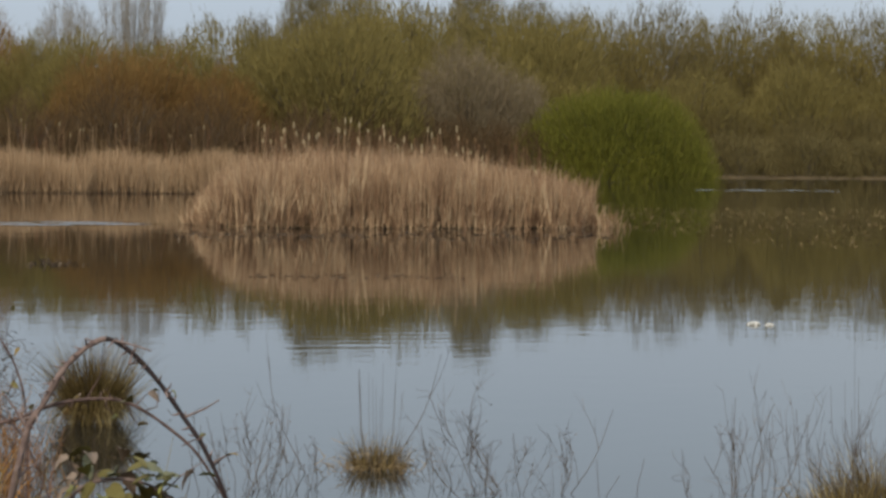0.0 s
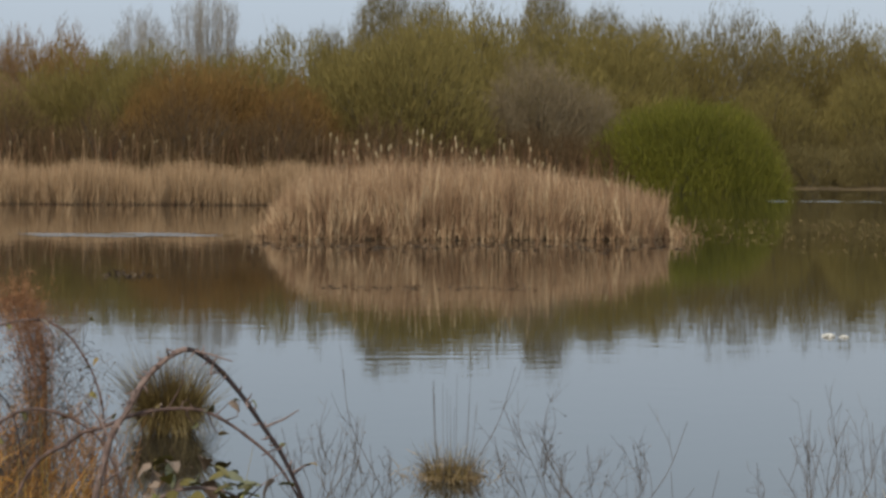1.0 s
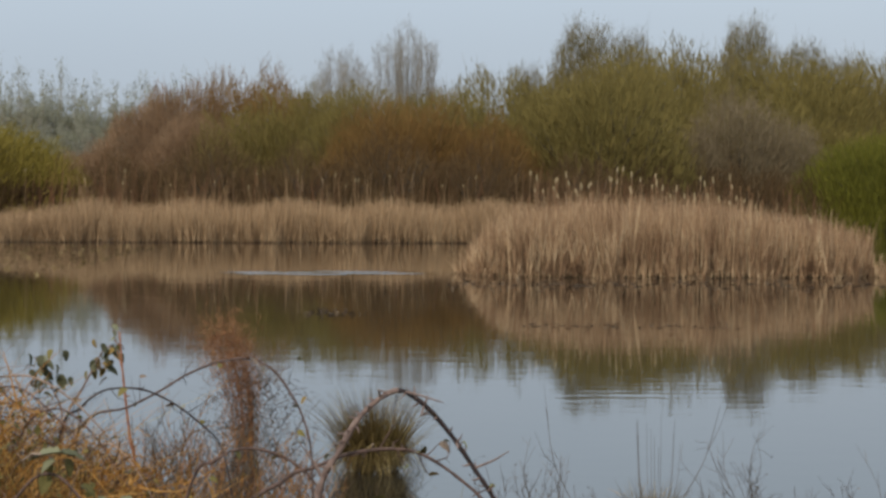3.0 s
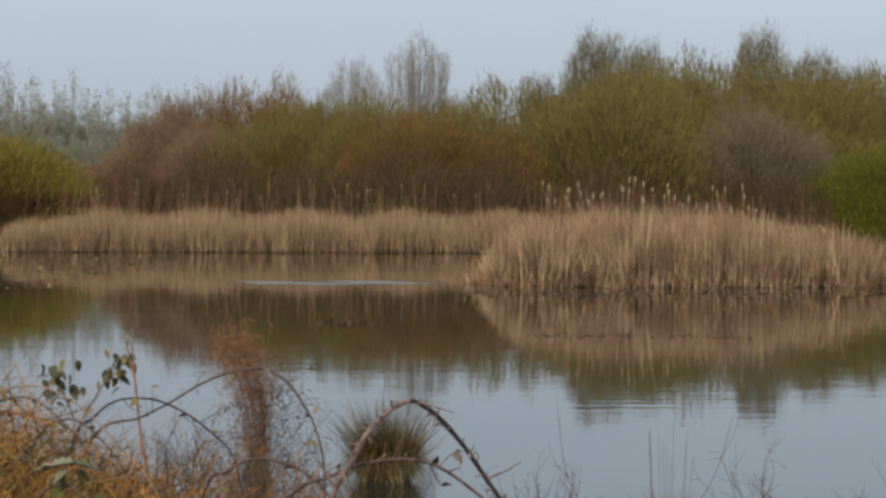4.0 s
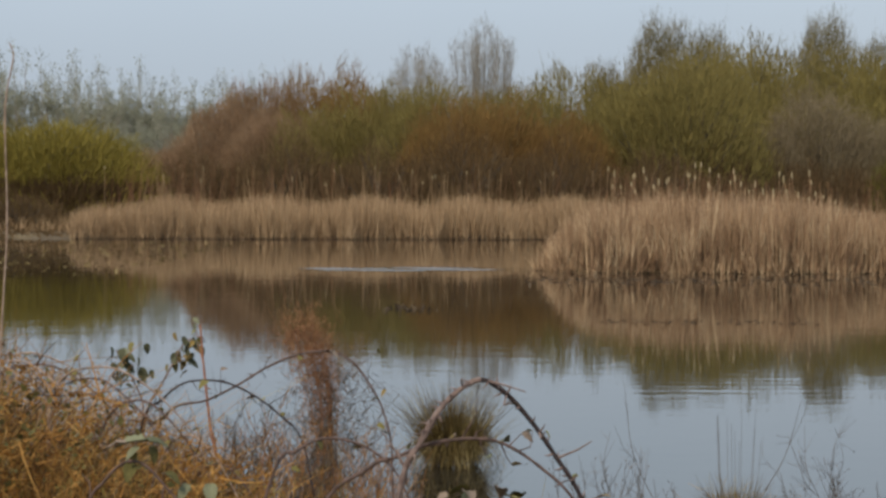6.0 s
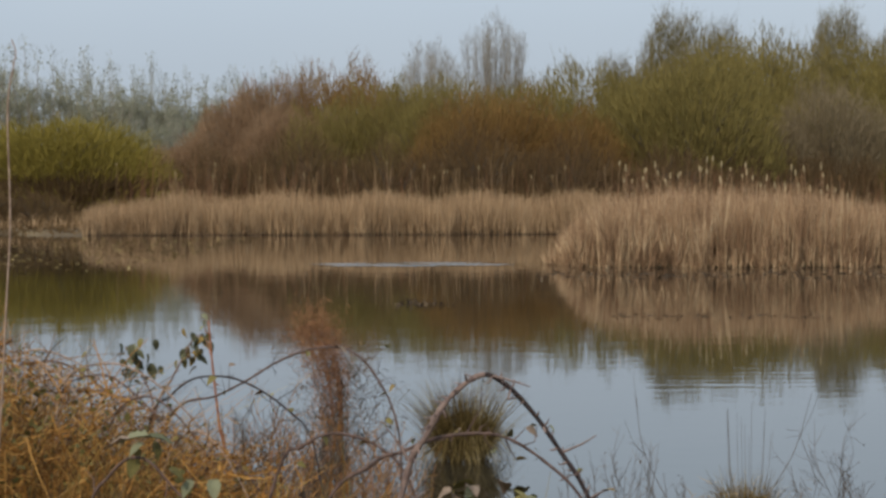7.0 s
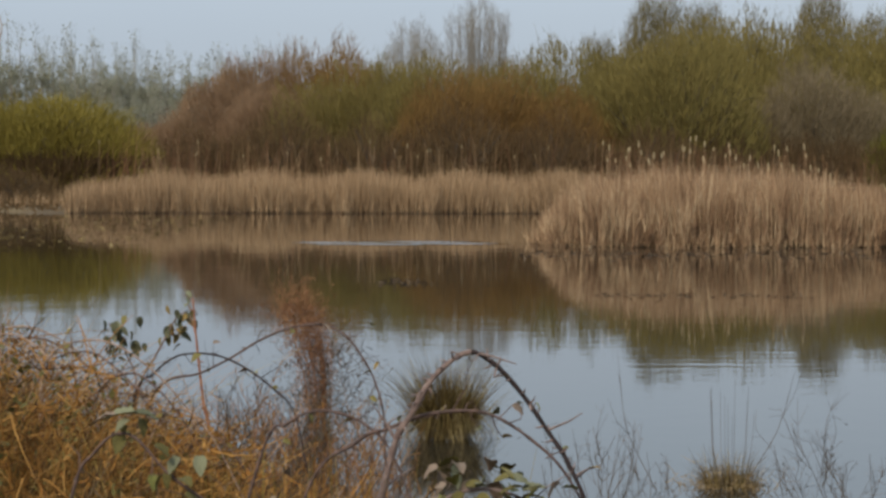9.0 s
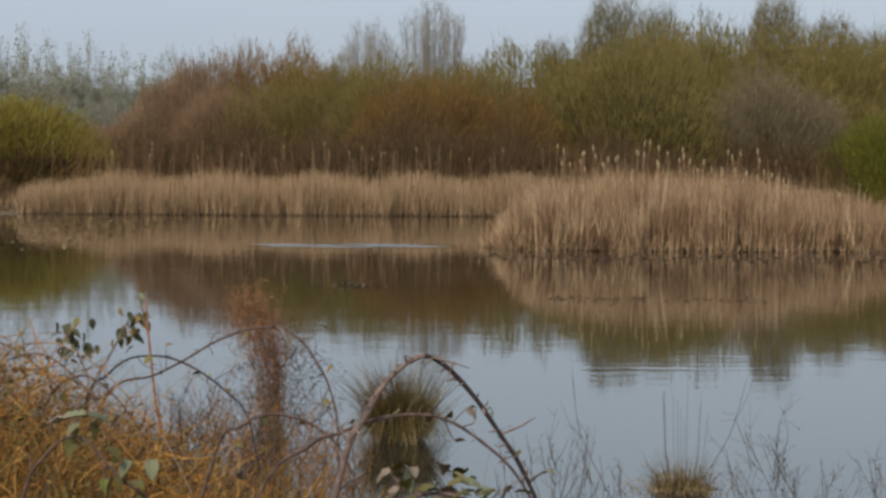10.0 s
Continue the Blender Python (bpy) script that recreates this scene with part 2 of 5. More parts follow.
def ribbons(base, way, length, width, bend, segs=2, tip=0.25, r=rng):
    """Flat tapered blades that bend: the quads of all of them together."""
    n = len(base)
    side = unit(np.cross(way, unit(r.normal(size=(n, 3)))))
    ts = np.linspace(0, 1, segs + 1)
    rows = []
    for s in ts:
        c = base + way * (length * s)[:, None] + bend * (s * s)
        half = side * (width * (1 - (1 - tip) * s) / 2)[:, None]
        rows += [c - half, c + half]
    v = np.stack(rows, 1).reshape(-1, 3)
    k = 2 * (segs + 1)
    one = np.array([[2 * s, 2 * s + 1, 2 * s + 3, 2 * s + 2] for s in range(segs)])
    f = (np.arange(n)[:, None, None] * k + one[None]).reshape(-1, 4)
    return v, f


def leaves(base, size, r=rng, slim=0.45, way=None):
    """Small pointed leaves as lozenges, each turned its own way."""
    n = len(base)
    a = unit(r.normal(size=(n, 3))) if way is None else unit(way + 0.5 * r.normal(size=(n, 3)))
    b = unit(np.cross(a, r.normal(size=(n, 3))))
    s = np.asarray(size)[:, None]
    v = np.stack([base, base + a * s * 0.5 + b * s * slim * 0.5, base + a * s, base + a * s * 0.5 - b * s * slim * 0.5], 1).reshape(-1, 3)
    return v, np.arange(4 * n).reshape(n, 4)


def joined(*pieces):
    vs, fs, at = [], [], 0
    for v, f in pieces:
        vs.append(v)
        fs.append(f + at)
        at += len(v)
    return np.concatenate(vs), np.concatenate(fs)


def smooth_line(points, per=6):
    """A soft line through a few points."""
    p = [Vector(q) for q in points]
    p = [p[0] * 2 - p[1]] + p + [p[-1] * 2 - p[-2]]
    out = []
    for i in range(1, len(p) - 2):
        for k in range(per):
            t = k / per
            a, b, c, d = p[i - 1], p[i], p[i + 1], p[i + 2]
            out.append(0.5 * (2 * b + (c - a) * t + (2 * a - 5 * b + 4 * c - d) * t * t + (3 * b - a - 3 * c + d) * t ** 3))
    out.append(p[-2])
    return np.array([tuple(q) for q in out])


def tube(line, r0, r1, sides=6, wobble=0.0, r=rng):
    line = np.asarray(line, float)
    n = len(line)
    d = unit(np.gradient(line, axis=0))
    ref = np.array([0.31, 0.17, 0.94]) if abs(d[:, 2]).mean() < 0.8 else np.array([0.94, 0.3, 0.1])
    a = unit(np.cross(d, ref))
    b = np.cross(d, a)
    rad = np.linspace(r0, r1, n) * (1 + wobble * r.normal(size=n))
    ang = np.arange(sides) * 2 * np.pi / sides
    v = (line[:, None] + rad[:, None, None] * (np.cos(ang)[None, :, None] * a[:, None] + np.sin(ang)[None, :, None] * b[:, None])).reshape(-1, 3)
    f = np.array([[i * sides + k, i * sides + (k + 1) % sides, (i + 1) * sides + (k + 1) % sides, (i + 1) * sides + k]
                  for i in range(n - 1) for k in range(sides)])
    return v, f


# ---- ground and water ----
FAR_X = [-400, -60, -23, -19, 8, 16, 30, 43, 49, 120, 400]
FAR_Y = [112, 110, 107, 102.6, 102.6, 130, 159, 163, 187, 191, 192]
NEAR_X = [-400, -12, -3.2, -1.4, -0.4, 1.0, 12, 400]
NEAR_Y = [16, 15, 13.2, 12.0, 9.5, 8.2, 8.5, 9]


def step(a, b, x):
    t = np.clip((x - a) / (b - a), 0, 1)
    return t * t * (3 - 2 * t)


def island(x, y):
    """1 in the middle of the reed island, 0 at its edge, negative outside."""
    return 1 - (np.abs(x - 8.5) / 5.6) ** 4 - (np.abs(y - 59.0) / 4.3) ** 4


def ground_z(x, y):
    far, near = np.interp(x, FAR_X, FAR_Y), np.interp(x, NEAR_X, NEAR_Y)
    z_near = 0.5 * (1 - step(near - 7, near + 0.5, y)) - 0.55 * step(near - 1, near + 3, y)
    z_far = 0.76 * step(far - 7, far + 0.5, y) + 0.5 * step(far, far + 22, y)
    z = z_near + z_far
    isle = step(-0.5, 0.3, island(x, y))
    z = np.where((y > 45) & (y < 72), np.maximum(z, -0.55 + 0.62 * isle), z)
    edge = step(110, 150, x) + step(90, 130, -x)
    z = z + edge * 1.0 * (y > near)
    return z + 0.035 * np.sin(x * 1.7 + 0.6 * np.sin(y * 0.9)) * np.sin(y * 1.3) + 0.02 * np.sin(x * 4.1) * np.sin(y * 3.7 + 1)


def sheet(xs, ys, zf):
    gx, gy = np.meshgrid(xs, ys)
    v = np.stack([gx, gy, zf(gx, gy)], -1).reshape(-1, 3)
    nx, ny = len(xs), len(ys)
    i = (np.arange(ny - 1)[:, None] * nx + np.arange(nx - 1)[None]).ravel()
    return v, np.stack([i, i + 1, i + nx + 1, i + nx], 1)


gxs = np.concatenate([[-3000, -1500, -700, -350, -200, -130, -90, -65], np.arange(-50, -6, 1.5), np.arange(-6, 16, 0.45), np.arange(16, 90, 1.5), [100, 125, 150, 200, 350, 700, 1500, 3000]])
gys = np.concatenate([[-3000, -1200, -400, -150, -60, -25, -10], np.arange(-4, 20, 0.45), np.arange(20, 200, 1.5), [210, 240, 300, 360, 450, 900, 1800, 3500]])
tagged(new("ground", mesh_of("ground", *sheet(gxs, gys, ground_z), M_GROUND, True)), "damp brown marsh soil running down to the pond", "ground", kind="structure")
tagged(new("water", mesh_of("water", *sheet(np.array([-140, -40, 40, 140.0]), np.array([5.0, 60, 120, 205]), lambda x, y: x * 0), M_WATER)),
       "still murky pond water mirroring sky and trees", "water", kind="structure")


# ---- trees and bushes of the far bank ----
def make_tree(name, label, category, seed, h, w, mat, bark, twigs=5200, leafy=4200, up=0.9, twig=(0.6, 1.5), wide=0.05,
              leaf=0.2, low=0.08, stems=6, spires=0, dome=2.6, fill=0.6, lumps=0.16, brush=0, clumps=6500, clump=0.045, group="trees of the far bank"):
    """A multi-stemmed willow: stems that fork up into a soft lumpy dome of fine shoots and small leaves."""
    r = np.random.default_rng(seed)
    tree = thing(name, 0, 0, 0, label, category, group)
    waves = [(r.normal(size=2) * s, r.uniform(0, 6.28)) for s in (4.5, 4.5, 7.0, 7.0, 11.0, 15.0)]

    def top_at(x, y, q):
        bump = sum(np.sin(x * k[0] / (w / 2) + y * k[1] / (w / 2) + p) for k, p in waves) / 6
        return h * np.clip(1 - q ** dome, 0.02, 1) ** 0.45 * (1 - lumps + lumps * 1.6 * bump)

    def spots(n, soft):
        a, q = r.uniform(0, 2 * np.pi, n), np.sqrt(r.uniform(0, 1, n))
        edge = 1 + 0.12 * np.sin(3 * a + waves[0][1]) + 0.08 * np.sin(7 * a + waves[1][1])
        x, y = np.cos(a) * q * w / 2 * edge, np.sin(a) * q * w / 2 * edge
        top = top_at(x, y, q)
        floor_z = min(low * h, 0.9 * h) * (1 - 0.25 * q ** 2)
        z = np.where(top > floor_z, floor_z + (top - floor_z) * r.uniform(0, 1, n) ** fill, top * r.uniform(0.3, 1, n))
        p = np.column_stack([x, y, z]) + r.normal(size=(n, 3)) * soft
        p[:, 2] = np.maximum(p[:, 2], 0.05)
        return p, unit(np.column_stack([x / w, y / w, np.full(n, 0.25)]))

    wood = []
    for k in range(stems):
        a, q = 2.4 * k, 0.75 * math.sqrt((k + 0.5) / stems)
        x, y = math.cos(a) * q * w / 2, math.sin(a) * q * w / 2
        c = np.array([x, y, 0.86 * float(top_at(np.array(x), np.array(y), np.array(q)))])
        foot = np.array([r.normal() * 0.05 * w, r.normal() * 0.05 * w, -0.2])
        mid = foot * 0.5 + c * 0.5 + np.array([r.normal() * 0.03 * w, r.normal() * 0.03 * w, 0.06 * h])
        line = smooth_line([foot, foot * 0.75 + mid * 0.25 + (0, 0, 0.1 * h), mid, c], 4)
        wood.append(tube(line, 0.009 * h + 0.02, 0.02, 4, 0.08, r))
        for b in range(3):
            s = line[int(len(line) * r.uniform(0.35, 0.8))]
            e = s + (c - s) * 0.7 + r.normal(size=3) * 0.06 * w + (0, 0, 0.04 * h)
            wood.append(tube(smooth_line([s, (s + e) / 2 + r.normal(size=3) * 0.15, e], 3), 0.04, 0.012, 3, 0, r))
    part("trunk", mesh_of("trunk", *joined(*wood), bark, True), tree)
    p, d = spots(twigs, 0.012 * h)
    way = unit(d * 0.7 + np.array([0, 0, up]) + 0.3 * r.normal(size=(twigs, 3)))
    length = r.uniform(*twig, twigs)
    pieces = [ribbons(p - way * length[:, None] * 0.6, way, length, r.uniform(0.5, 1, twigs) * wide, r.normal(size=(twigs, 3)) * 0.12 * length[:, None], 1, 0.3, r)]
    if leafy:
        p, d = spots(leafy, 0.012 * h)
        pieces.append(leaves(p, r.uniform(0.5, 1.2, leafy) * leaf, r, 0.5))
    # denser sprays of upright twigs deep in the crown
    p, d = spots(clumps, 0.0)
    way = unit(d * 0.6 + np.array([0, 0, 1.0]) + 0.25 * r.normal(size=(clumps, 3)))
    length = r.uniform(0.6, 1.3, clumps) * clump * w
    pieces.append(ribbons(p * (0.93, 0.93, 0.98) - way * length[:, None], way, length, r.uniform(0.5, 1, clumps) * clump * w * 0.19, r.normal(size=(clumps, 3)) * 0.1 * length[:, None], 1, 0.25, r))
    if spires:
        a, q = r.uniform(0, 2 * np.pi, spires), 0.8 * np.sqrt(r.uniform(0, 1, spires))
        x, y = np.cos(a) * q * w / 2, np.sin(a) * q * w / 2
        p = np.column_stack([x, y, top_at(x, y, q) * 0.9])
        way = unit(np.array([0, 0, 1]) + 0.18 * r.normal(size=(spires, 3)))
        pieces.append(ribbons(p, way, r.uniform(0.08, 0.18, spires) * h, np.full(spires, wide * 0.8), r.normal(size=(spires, 3)) * 0.2, 2, 0.2, r))
    v, f = joined(*pieces)
    v = v * (1, 1, h / np.percentile(v[:, 2], 99.7))
    part("crown", mesh_of("crown", v, f, mat), tree)
    if brush:
        a, q = r.uniform(0, 2 * np.pi, brush), np.sqrt(r.uniform(0, 1, brush))
        out = np.column_stack([np.cos(a), np.sin(a), np.zeros(brush)])
        ln = h * r.uniform(0.18, 0.34, brush) * (1 - 0.35 * q ** 2)
        p = out * (q * w * 0.44)[:, None] + np.array([0, 0, 1.0]) * (h * r.uniform(0, 0.34, brush) * (1 - 0.3 * q))[:, None]
        way = unit(out * (0.35 * q)[:, None] + np.array([0, 0, 1.0]) + 0.22 * r.normal(size=(brush, 3)))
        tagged(part("brush", mesh_of("brush", *ribbons(p, way, ln, r.uniform(0.5, 1, brush) * wide * 1.3, r.normal(size=(brush, 3)) * 0.1 * ln[:, None], 1, 0.3, r), TREE_MATS["brown"]), tree),
               "leafless dark brown lower shoots", kind="stuff")
    tree["h"], tree["w"] = h, w
    return tree


def make_fan_tree(name, label, category, seed, h, w, mat, bark, stems=18, twigs=120, leafy=90, fork=0.12, start=0.35, twig=(0.6, 1.5), wide=0.05, leaf=0.2, flat=0.12,
                  spray=0.35, loose=0.055, ragged=0.12, group="trees of the far bank"):
    """A tall tree of steep limbs that fan up from a low fork, each a plume of fine upright twigs."""
    r = np.random.default_rng(seed)
    tree = thing(name, 0, 0, 0, label, category, group)
    wood, pieces = [tube(smooth_line([(0, 0, -0.3), (0.05, 0.02, fork * h * 0.6), (0, 0, fork * h)], 3), 0.02 * h, 0.014 * h, 6, 0.05, r)], []
    for k in range(stems):
        a, q = 2.4 * k + r.normal() * 0.3, math.sqrt((k + 0.5) / stems)
        out = np.array([math.cos(a), math.sin(a), 0.0])
        tip = out * q * w * 0.44 + np.array([0, 0, h * (1 - flat * q ** 2) * r.uniform(1 - ragged, 1.0)])
        mid = out * q * w * 0.36 + np.array([0, 0, h * 0.55]) + r.normal(size=3) * 0.02 * w
        line = smooth_line([(0, 0, fork * h * 0.8), out * q * w * 0.09 + (0, 0, h * (fork + 0.1)), mid, tip], 6)
        wood.append(tube(line, 0.007 * h, 0.02, 4, 0.05, r))
        d = unit(np.gradient(line, axis=0))
        for n, leafs in ((twigs, False), (leafy, True)):
            s = start + (1 - start) * r.uniform(0, 1, n) ** 0.8
            k0 = s * (len(line) - 1)
            i = np.minimum(k0.astype(int), len(line) - 2)
            off = r.normal(size=(n, 3)) * np.array([1, 1, 0.6]) * (w * loose * (1.25 - 0.75 * s))[:, None]
            p = line[i] + (line[i + 1] - line[i]) * (k0 - i)[:, None] + off
            if leafs:
                pieces.append(leaves(p, r.uniform(0.5, 1.2, n) * leaf, r, 0.5))
            else:
                ln = r.uniform(*twig, n) * (1.15 - 0.5 * s)
                pieces.append(ribbons(p - d[i] * ln[:, None] * 0.4, unit(d[i] + spray * r.normal(size=(n, 3)) + unit(off) * 0.2), ln, r.uniform(0.5, 1, n) * wide, r.normal(size=(n, 3)) * 0.08 * ln[:, None], 1, 0.3, r))
    part("trunk", mesh_of("trunk", *joined(*wood), bark, True), tree)
    v, f = joined(*pieces)
    v = v * (1, 1, h / np.percentile(v[:, 2], 99.6))
    part("crown", mesh_of("crown", v, f, mat), tree)
    tree["h"], tree["w"] = h, w
    return tree


KINDS = {
    "pale_willow": [make_fan_tree("willow_tree", "tall grey-green willow, its sparse spring shoots paled for distance haze", "tree", 11 + k, 14, 10, TREE_MATS["pale_willow"], M_BARK_PALE,
                                  28, 135, 120, 0.06, 0.12, (0.4, 1.1), 0.05, 0.27, 0.34, 0.35, 0.042, 0.32) for k in range(2)],
    "russet": [make_tree("willow_tree", "russet-brown leafless willow with dense upright twigs", "tree", 21 + k, 10, 9.5, TREE_MATS["russet"], M_BARK,
                         7000, 3500, 1.0, (0.2, 0.6), 0.036, 0.085, 0.36, 9, 30, brush=1500) for k in range(2)],
    "plum": [make_tree("willow_tree", "plum-brown bare willow with thin upright shoots", "tree", 26, 10, 9.5, TREE_MATS["plum"], M_BARK,
                       9000, 5000, 1.1, (0.25, 0.75), 0.034, 0.085, 0.4, 9, 40, brush=2200)],
    "olive": [make_tree("willow_tree", "broad olive-green willow coming into leaf above the reeds", "tree", 31 + k, 11, 11, TREE_MATS["olive"], M_BARK,
                        5000, 4500, 0.8, (0.18, 0.5), 0.04, 0.1, 0.26, 9, 12, brush=1200) for k in range(3)],
    "olive_big": [make_tree("willow_tree", "tall broad olive-brown willow along the far shore", "tree", 36 + k, 15, 17, TREE_MATS[("olive", "hazel")[k]], M_BARK,
                            5000, 2500, 0.8, (0.25, 0.6), 0.06, 0.125, 0.02, 9, 20, 3.0, 0.5, 0.13, clumps=9500, clump=0.036) for k in range(2)],
    "shore": [make_tree("willow_bush", "low olive-brown willow bush on the far waterline", "bush", 39, 5, 9.5, TREE_MATS["hazel"], M_BARK,
                        2600, 1500, 0.8, (0.2, 0.5), 0.05, 0.11, 0.02, 7, 10, 2.6, 0.55, 0.16, clumps=3600, clump=0.05)],
    "brown": [make_tree("thicket_shrub", "dark brown leafless thicket shrub behind the reed belt", "shrub", 41 + k, 6, 7.5, TREE_MATS["brown"], M_BARK,
                        4200, 800, 1.4, (0.35, 1.0), 0.036, 0.09, 0.0, 10, 30, 3.0, 0.8, clumps=2600) for k in range(2)],
    "bare": [make_fan_tree("poplar_tree", "tall pale bare tree with a rounded open crown", "tree", 51 + k, 18, 9, TREE_MATS["bare"], M_BARK_PALE,
                           44, 170, 40, 0.2, 0.42, (0.5, 1.3), 0.042, 0.14, 0.17, 0.24, 0.05, 0.1) for k in range(2)],
    "dusk": [make_tree("alder_tree", "tall dusky brown-green tree rising over the willows", "tree", 61 + k, 16, 8, TREE_MATS["dusk"], M_BARK_PALE,
                       7000, 7000, 1.2, (0.3, 0.8), 0.034, 0.11, 0.5, 12, 24, 3.4, 0.8, 0.08, clumps=3600, clump=0.07) for k in range(2)],
    "grey": [make_tree("bramble_shrub", "grey-brown tangled bare shrub among green willows", "shrub", 71, 9, 9, TREE_MATS["grey"], M_BARK,
                       9000, 7000, 0.35, (0.2, 0.6), 0.036, 0.1, 0.0, 9, 20)],
    "green": [make_tree("sallow_bush", "rounded bright yellow-green sallow bush at the water's edge", "bush", 81, 7.1, 14.2, TREE_MATS["green"], M_BARK,
                        20000, 20000, 1.0, (0.15, 0.4), 0.034, 0.095, -0.02, 14, 0, 1.9, 0.55, 0.08, clumps=15000, clump=0.034)],
    "yellow": [make_tree("sallow_bush", "yellow-green sallow bush with brown stems beside the reeds", "bush", 86, 7, 9, TREE_MATS["yellow"], M_BARK,
                         11000, 11000, 1.0, (0.18, 0.45), 0.034, 0.085, 0.42, 12, 0, 2.2, 0.7, 0.14, 5000)],
}
STAND = {
    "pale_willow": [(-36.5, 235, 11.6, 9.5), (-31.0, 232, 11.4, 9.0), (-26.3, 228, 10.8, 9.0), (-22.0, 233, 11.2, 9.0), (-81.2, 302, 22.9, 19.6), (-69.7, 304, 23.5, 19.7), (-60.0, 297, 22.3, 17.0), (-54.2, 302, 21.3, 13.5), (-47.6, 290, 19.3, 11.7), (-43.1, 294, 20.0, 10.4), (-38.3, 304, 18.5, 13.6), (-31.0, 299, 18.7, 14.6), (-25.4, 307, 19.5, 15.1), (-51.0, 297, 18.5, 15.0), (-45.0, 298, 17.5, 14.0), (-40.5, 296, 17.2, 14.0), (-35.0, 297, 16.8, 15.0), (-29.0, 296, 16.5, 14.0), (-64.5, 299, 19.0, 15.0), (-75.0, 300, 19.5, 16.0)],
    "plum": [(-24.4, 198, 6.0, 13.0), (-20.2, 190, 9.8, 12.3), (-16.4, 193, 12.3, 12.3), (-27.0, 187, 5.6, 11.3), (-31.9, 200, 5.6, 12.5), (-15.0, 182, 8.8, 10.0), (-11.2, 187, 8.6, 11.0)],
    "russet": [(-11.3, 195, 13.8, 13.5), (-8.0, 203, 13.7, 12.1), (4.1, 150, 8.9, 10.4), (9.1, 148, 7.6, 8.2), (0.6, 147, 8.4, 8.5)],
    "olive": [(-9.0, 160, 8.6, 9.0), (4.6, 160, 9.6, 9.5), (22.5, 160, 11.6, 12.0), (-4.0, 158, 10.2, 10.2), (-0.6, 152, 9.9, 10.5), (7.4, 155, 9.9, 13.4), (15.4, 155, 10.8, 14.2), (17.5, 150, 11.5, 14.6), (30.4, 206, 16.9, 22.3), (46.8, 219, 16.3, 22.1),
              (44.2, 208, 10.9, 16.2), (58, 196, 10.4, 14), (69, 197, 11, 14), (80, 196, 10.4, 14)],
    "olive_big": [(66.3, 267, 20.2, 18.3), (74.4, 273, 22.2, 24.3), (84.4, 275, 20.4, 19.4), (90.6, 278, 22.0, 21.6), (97.1, 273, 21.0, 20.9), (105.8, 278, 22.0, 21.4), (112.5, 275, 21.6, 22.1), (5.6, 188, 11.7, 16.8), (12.9, 190, 13.4, 16.8), (27.2, 269, 19.9, 24.0), (36.0, 272, 21.8, 25.6), (44.8, 275, 22.2, 25.6), (54.4, 275, 21.5, 25.6), (-1.7, 190, 11.4, 15.7), (64.0, 282, 19.6, 24.0), (82.0, 292, 20.0, 25.0), (101.0, 290, 19.5, 25.0)],
    "shore": [(52.5, 187, 4.6, 9), (60.0, 188.5, 4.2, 9), (67.0, 188.5, 4.4, 9), (74.0, 189, 4.0, 9), (81.0, 189, 4.4, 9), (53.5, 193, 6.0, 10), (60.5, 194, 6.4, 10), (67.5, 193, 6.0, 10), (74.5, 194, 6.6, 10), (82.0, 194, 6.4, 10)],
    "brown": [(-16.4, 139, 4.5, 7.8), (-13.2, 138, 3.9, 7.8), (-10.1, 136, 5.9, 7.7), (-7.3, 138, 3.5, 7.8), (-4.1, 134, 5.0, 8.2), (-1.3, 138, 3.6, 7.8), (1.7, 136, 6.0, 8.3), (4.7, 138, 4.2, 7.8), (7.6, 136, 5.4, 7.7), (11.1, 138, 3.1, 7.8), (14.7, 140, 4.7, 7.8), (18.7, 142, 3.4, 8.6), (49.5, 178, 6.5, 9.6), (-36.0, 142, 5.4, 11.2), (-26.5, 113, 2.6, 6.5), (-33.0, 114, 2.8, 7.0), (-23.2, 114.5, 2.0, 5.4), (-29.8, 114, 2.4, 6.4), (35.5, 159, 5.5, 8.0), (31.5, 152, 5.0, 7.0), (24, 150, 4.6, 8), (28, 152, 5, 8), (20.5, 147, 4.2, 8)],
    "bare": [(-3.3, 308, 23.8, 11.0), (6.3, 312, 27.6, 11.6)],
    "dusk": [(29.9, 380, 26.4, 9), (29.8, 284, 26.2, 12.0), (37.1, 290, 25.4, 10), (53.0, 287, 27.0, 11.0), (61.9, 294, 24.3, 12), (67.6, 297, 22.6, 12)],
    "grey": [(28.2, 157, 10.4, 9.5), (24.5, 155, 7.5, 7.3), (32.5, 158, 8.6, 7.4)],
    "green": [(39.2, 154, 7.7, 16.4)],
    "yellow": [(-25.2, 136, 6.4, 14.6), (-31.5, 140, 6.3, 13.0)],
}
turn = np.random.default_rng(3)
for kind_name, spots_list in STAND.items():
    models = KINDS[kind_name]
    for k, (x, y, h, w) in enumerate(spots_list):
        model = models[k % len(models)]
        sx, sz = w / model["w"], h / model["h"]
        m = pose(x, y, float(ground_z(np.array(x), np.array(float(y)))) - 0.05, 0, 0, turn.uniform(0, 360)) @ Matrix.Diagonal((sx, sx, sz, 1))
        if k < len(models):
            model.matrix_basis = m
        else:
            model = models[k % len(models)]
            keep = model.scale.copy()
            model.scale = (1, 1, 1)
            made = copy_thing(model, m)
            model.scale = keep


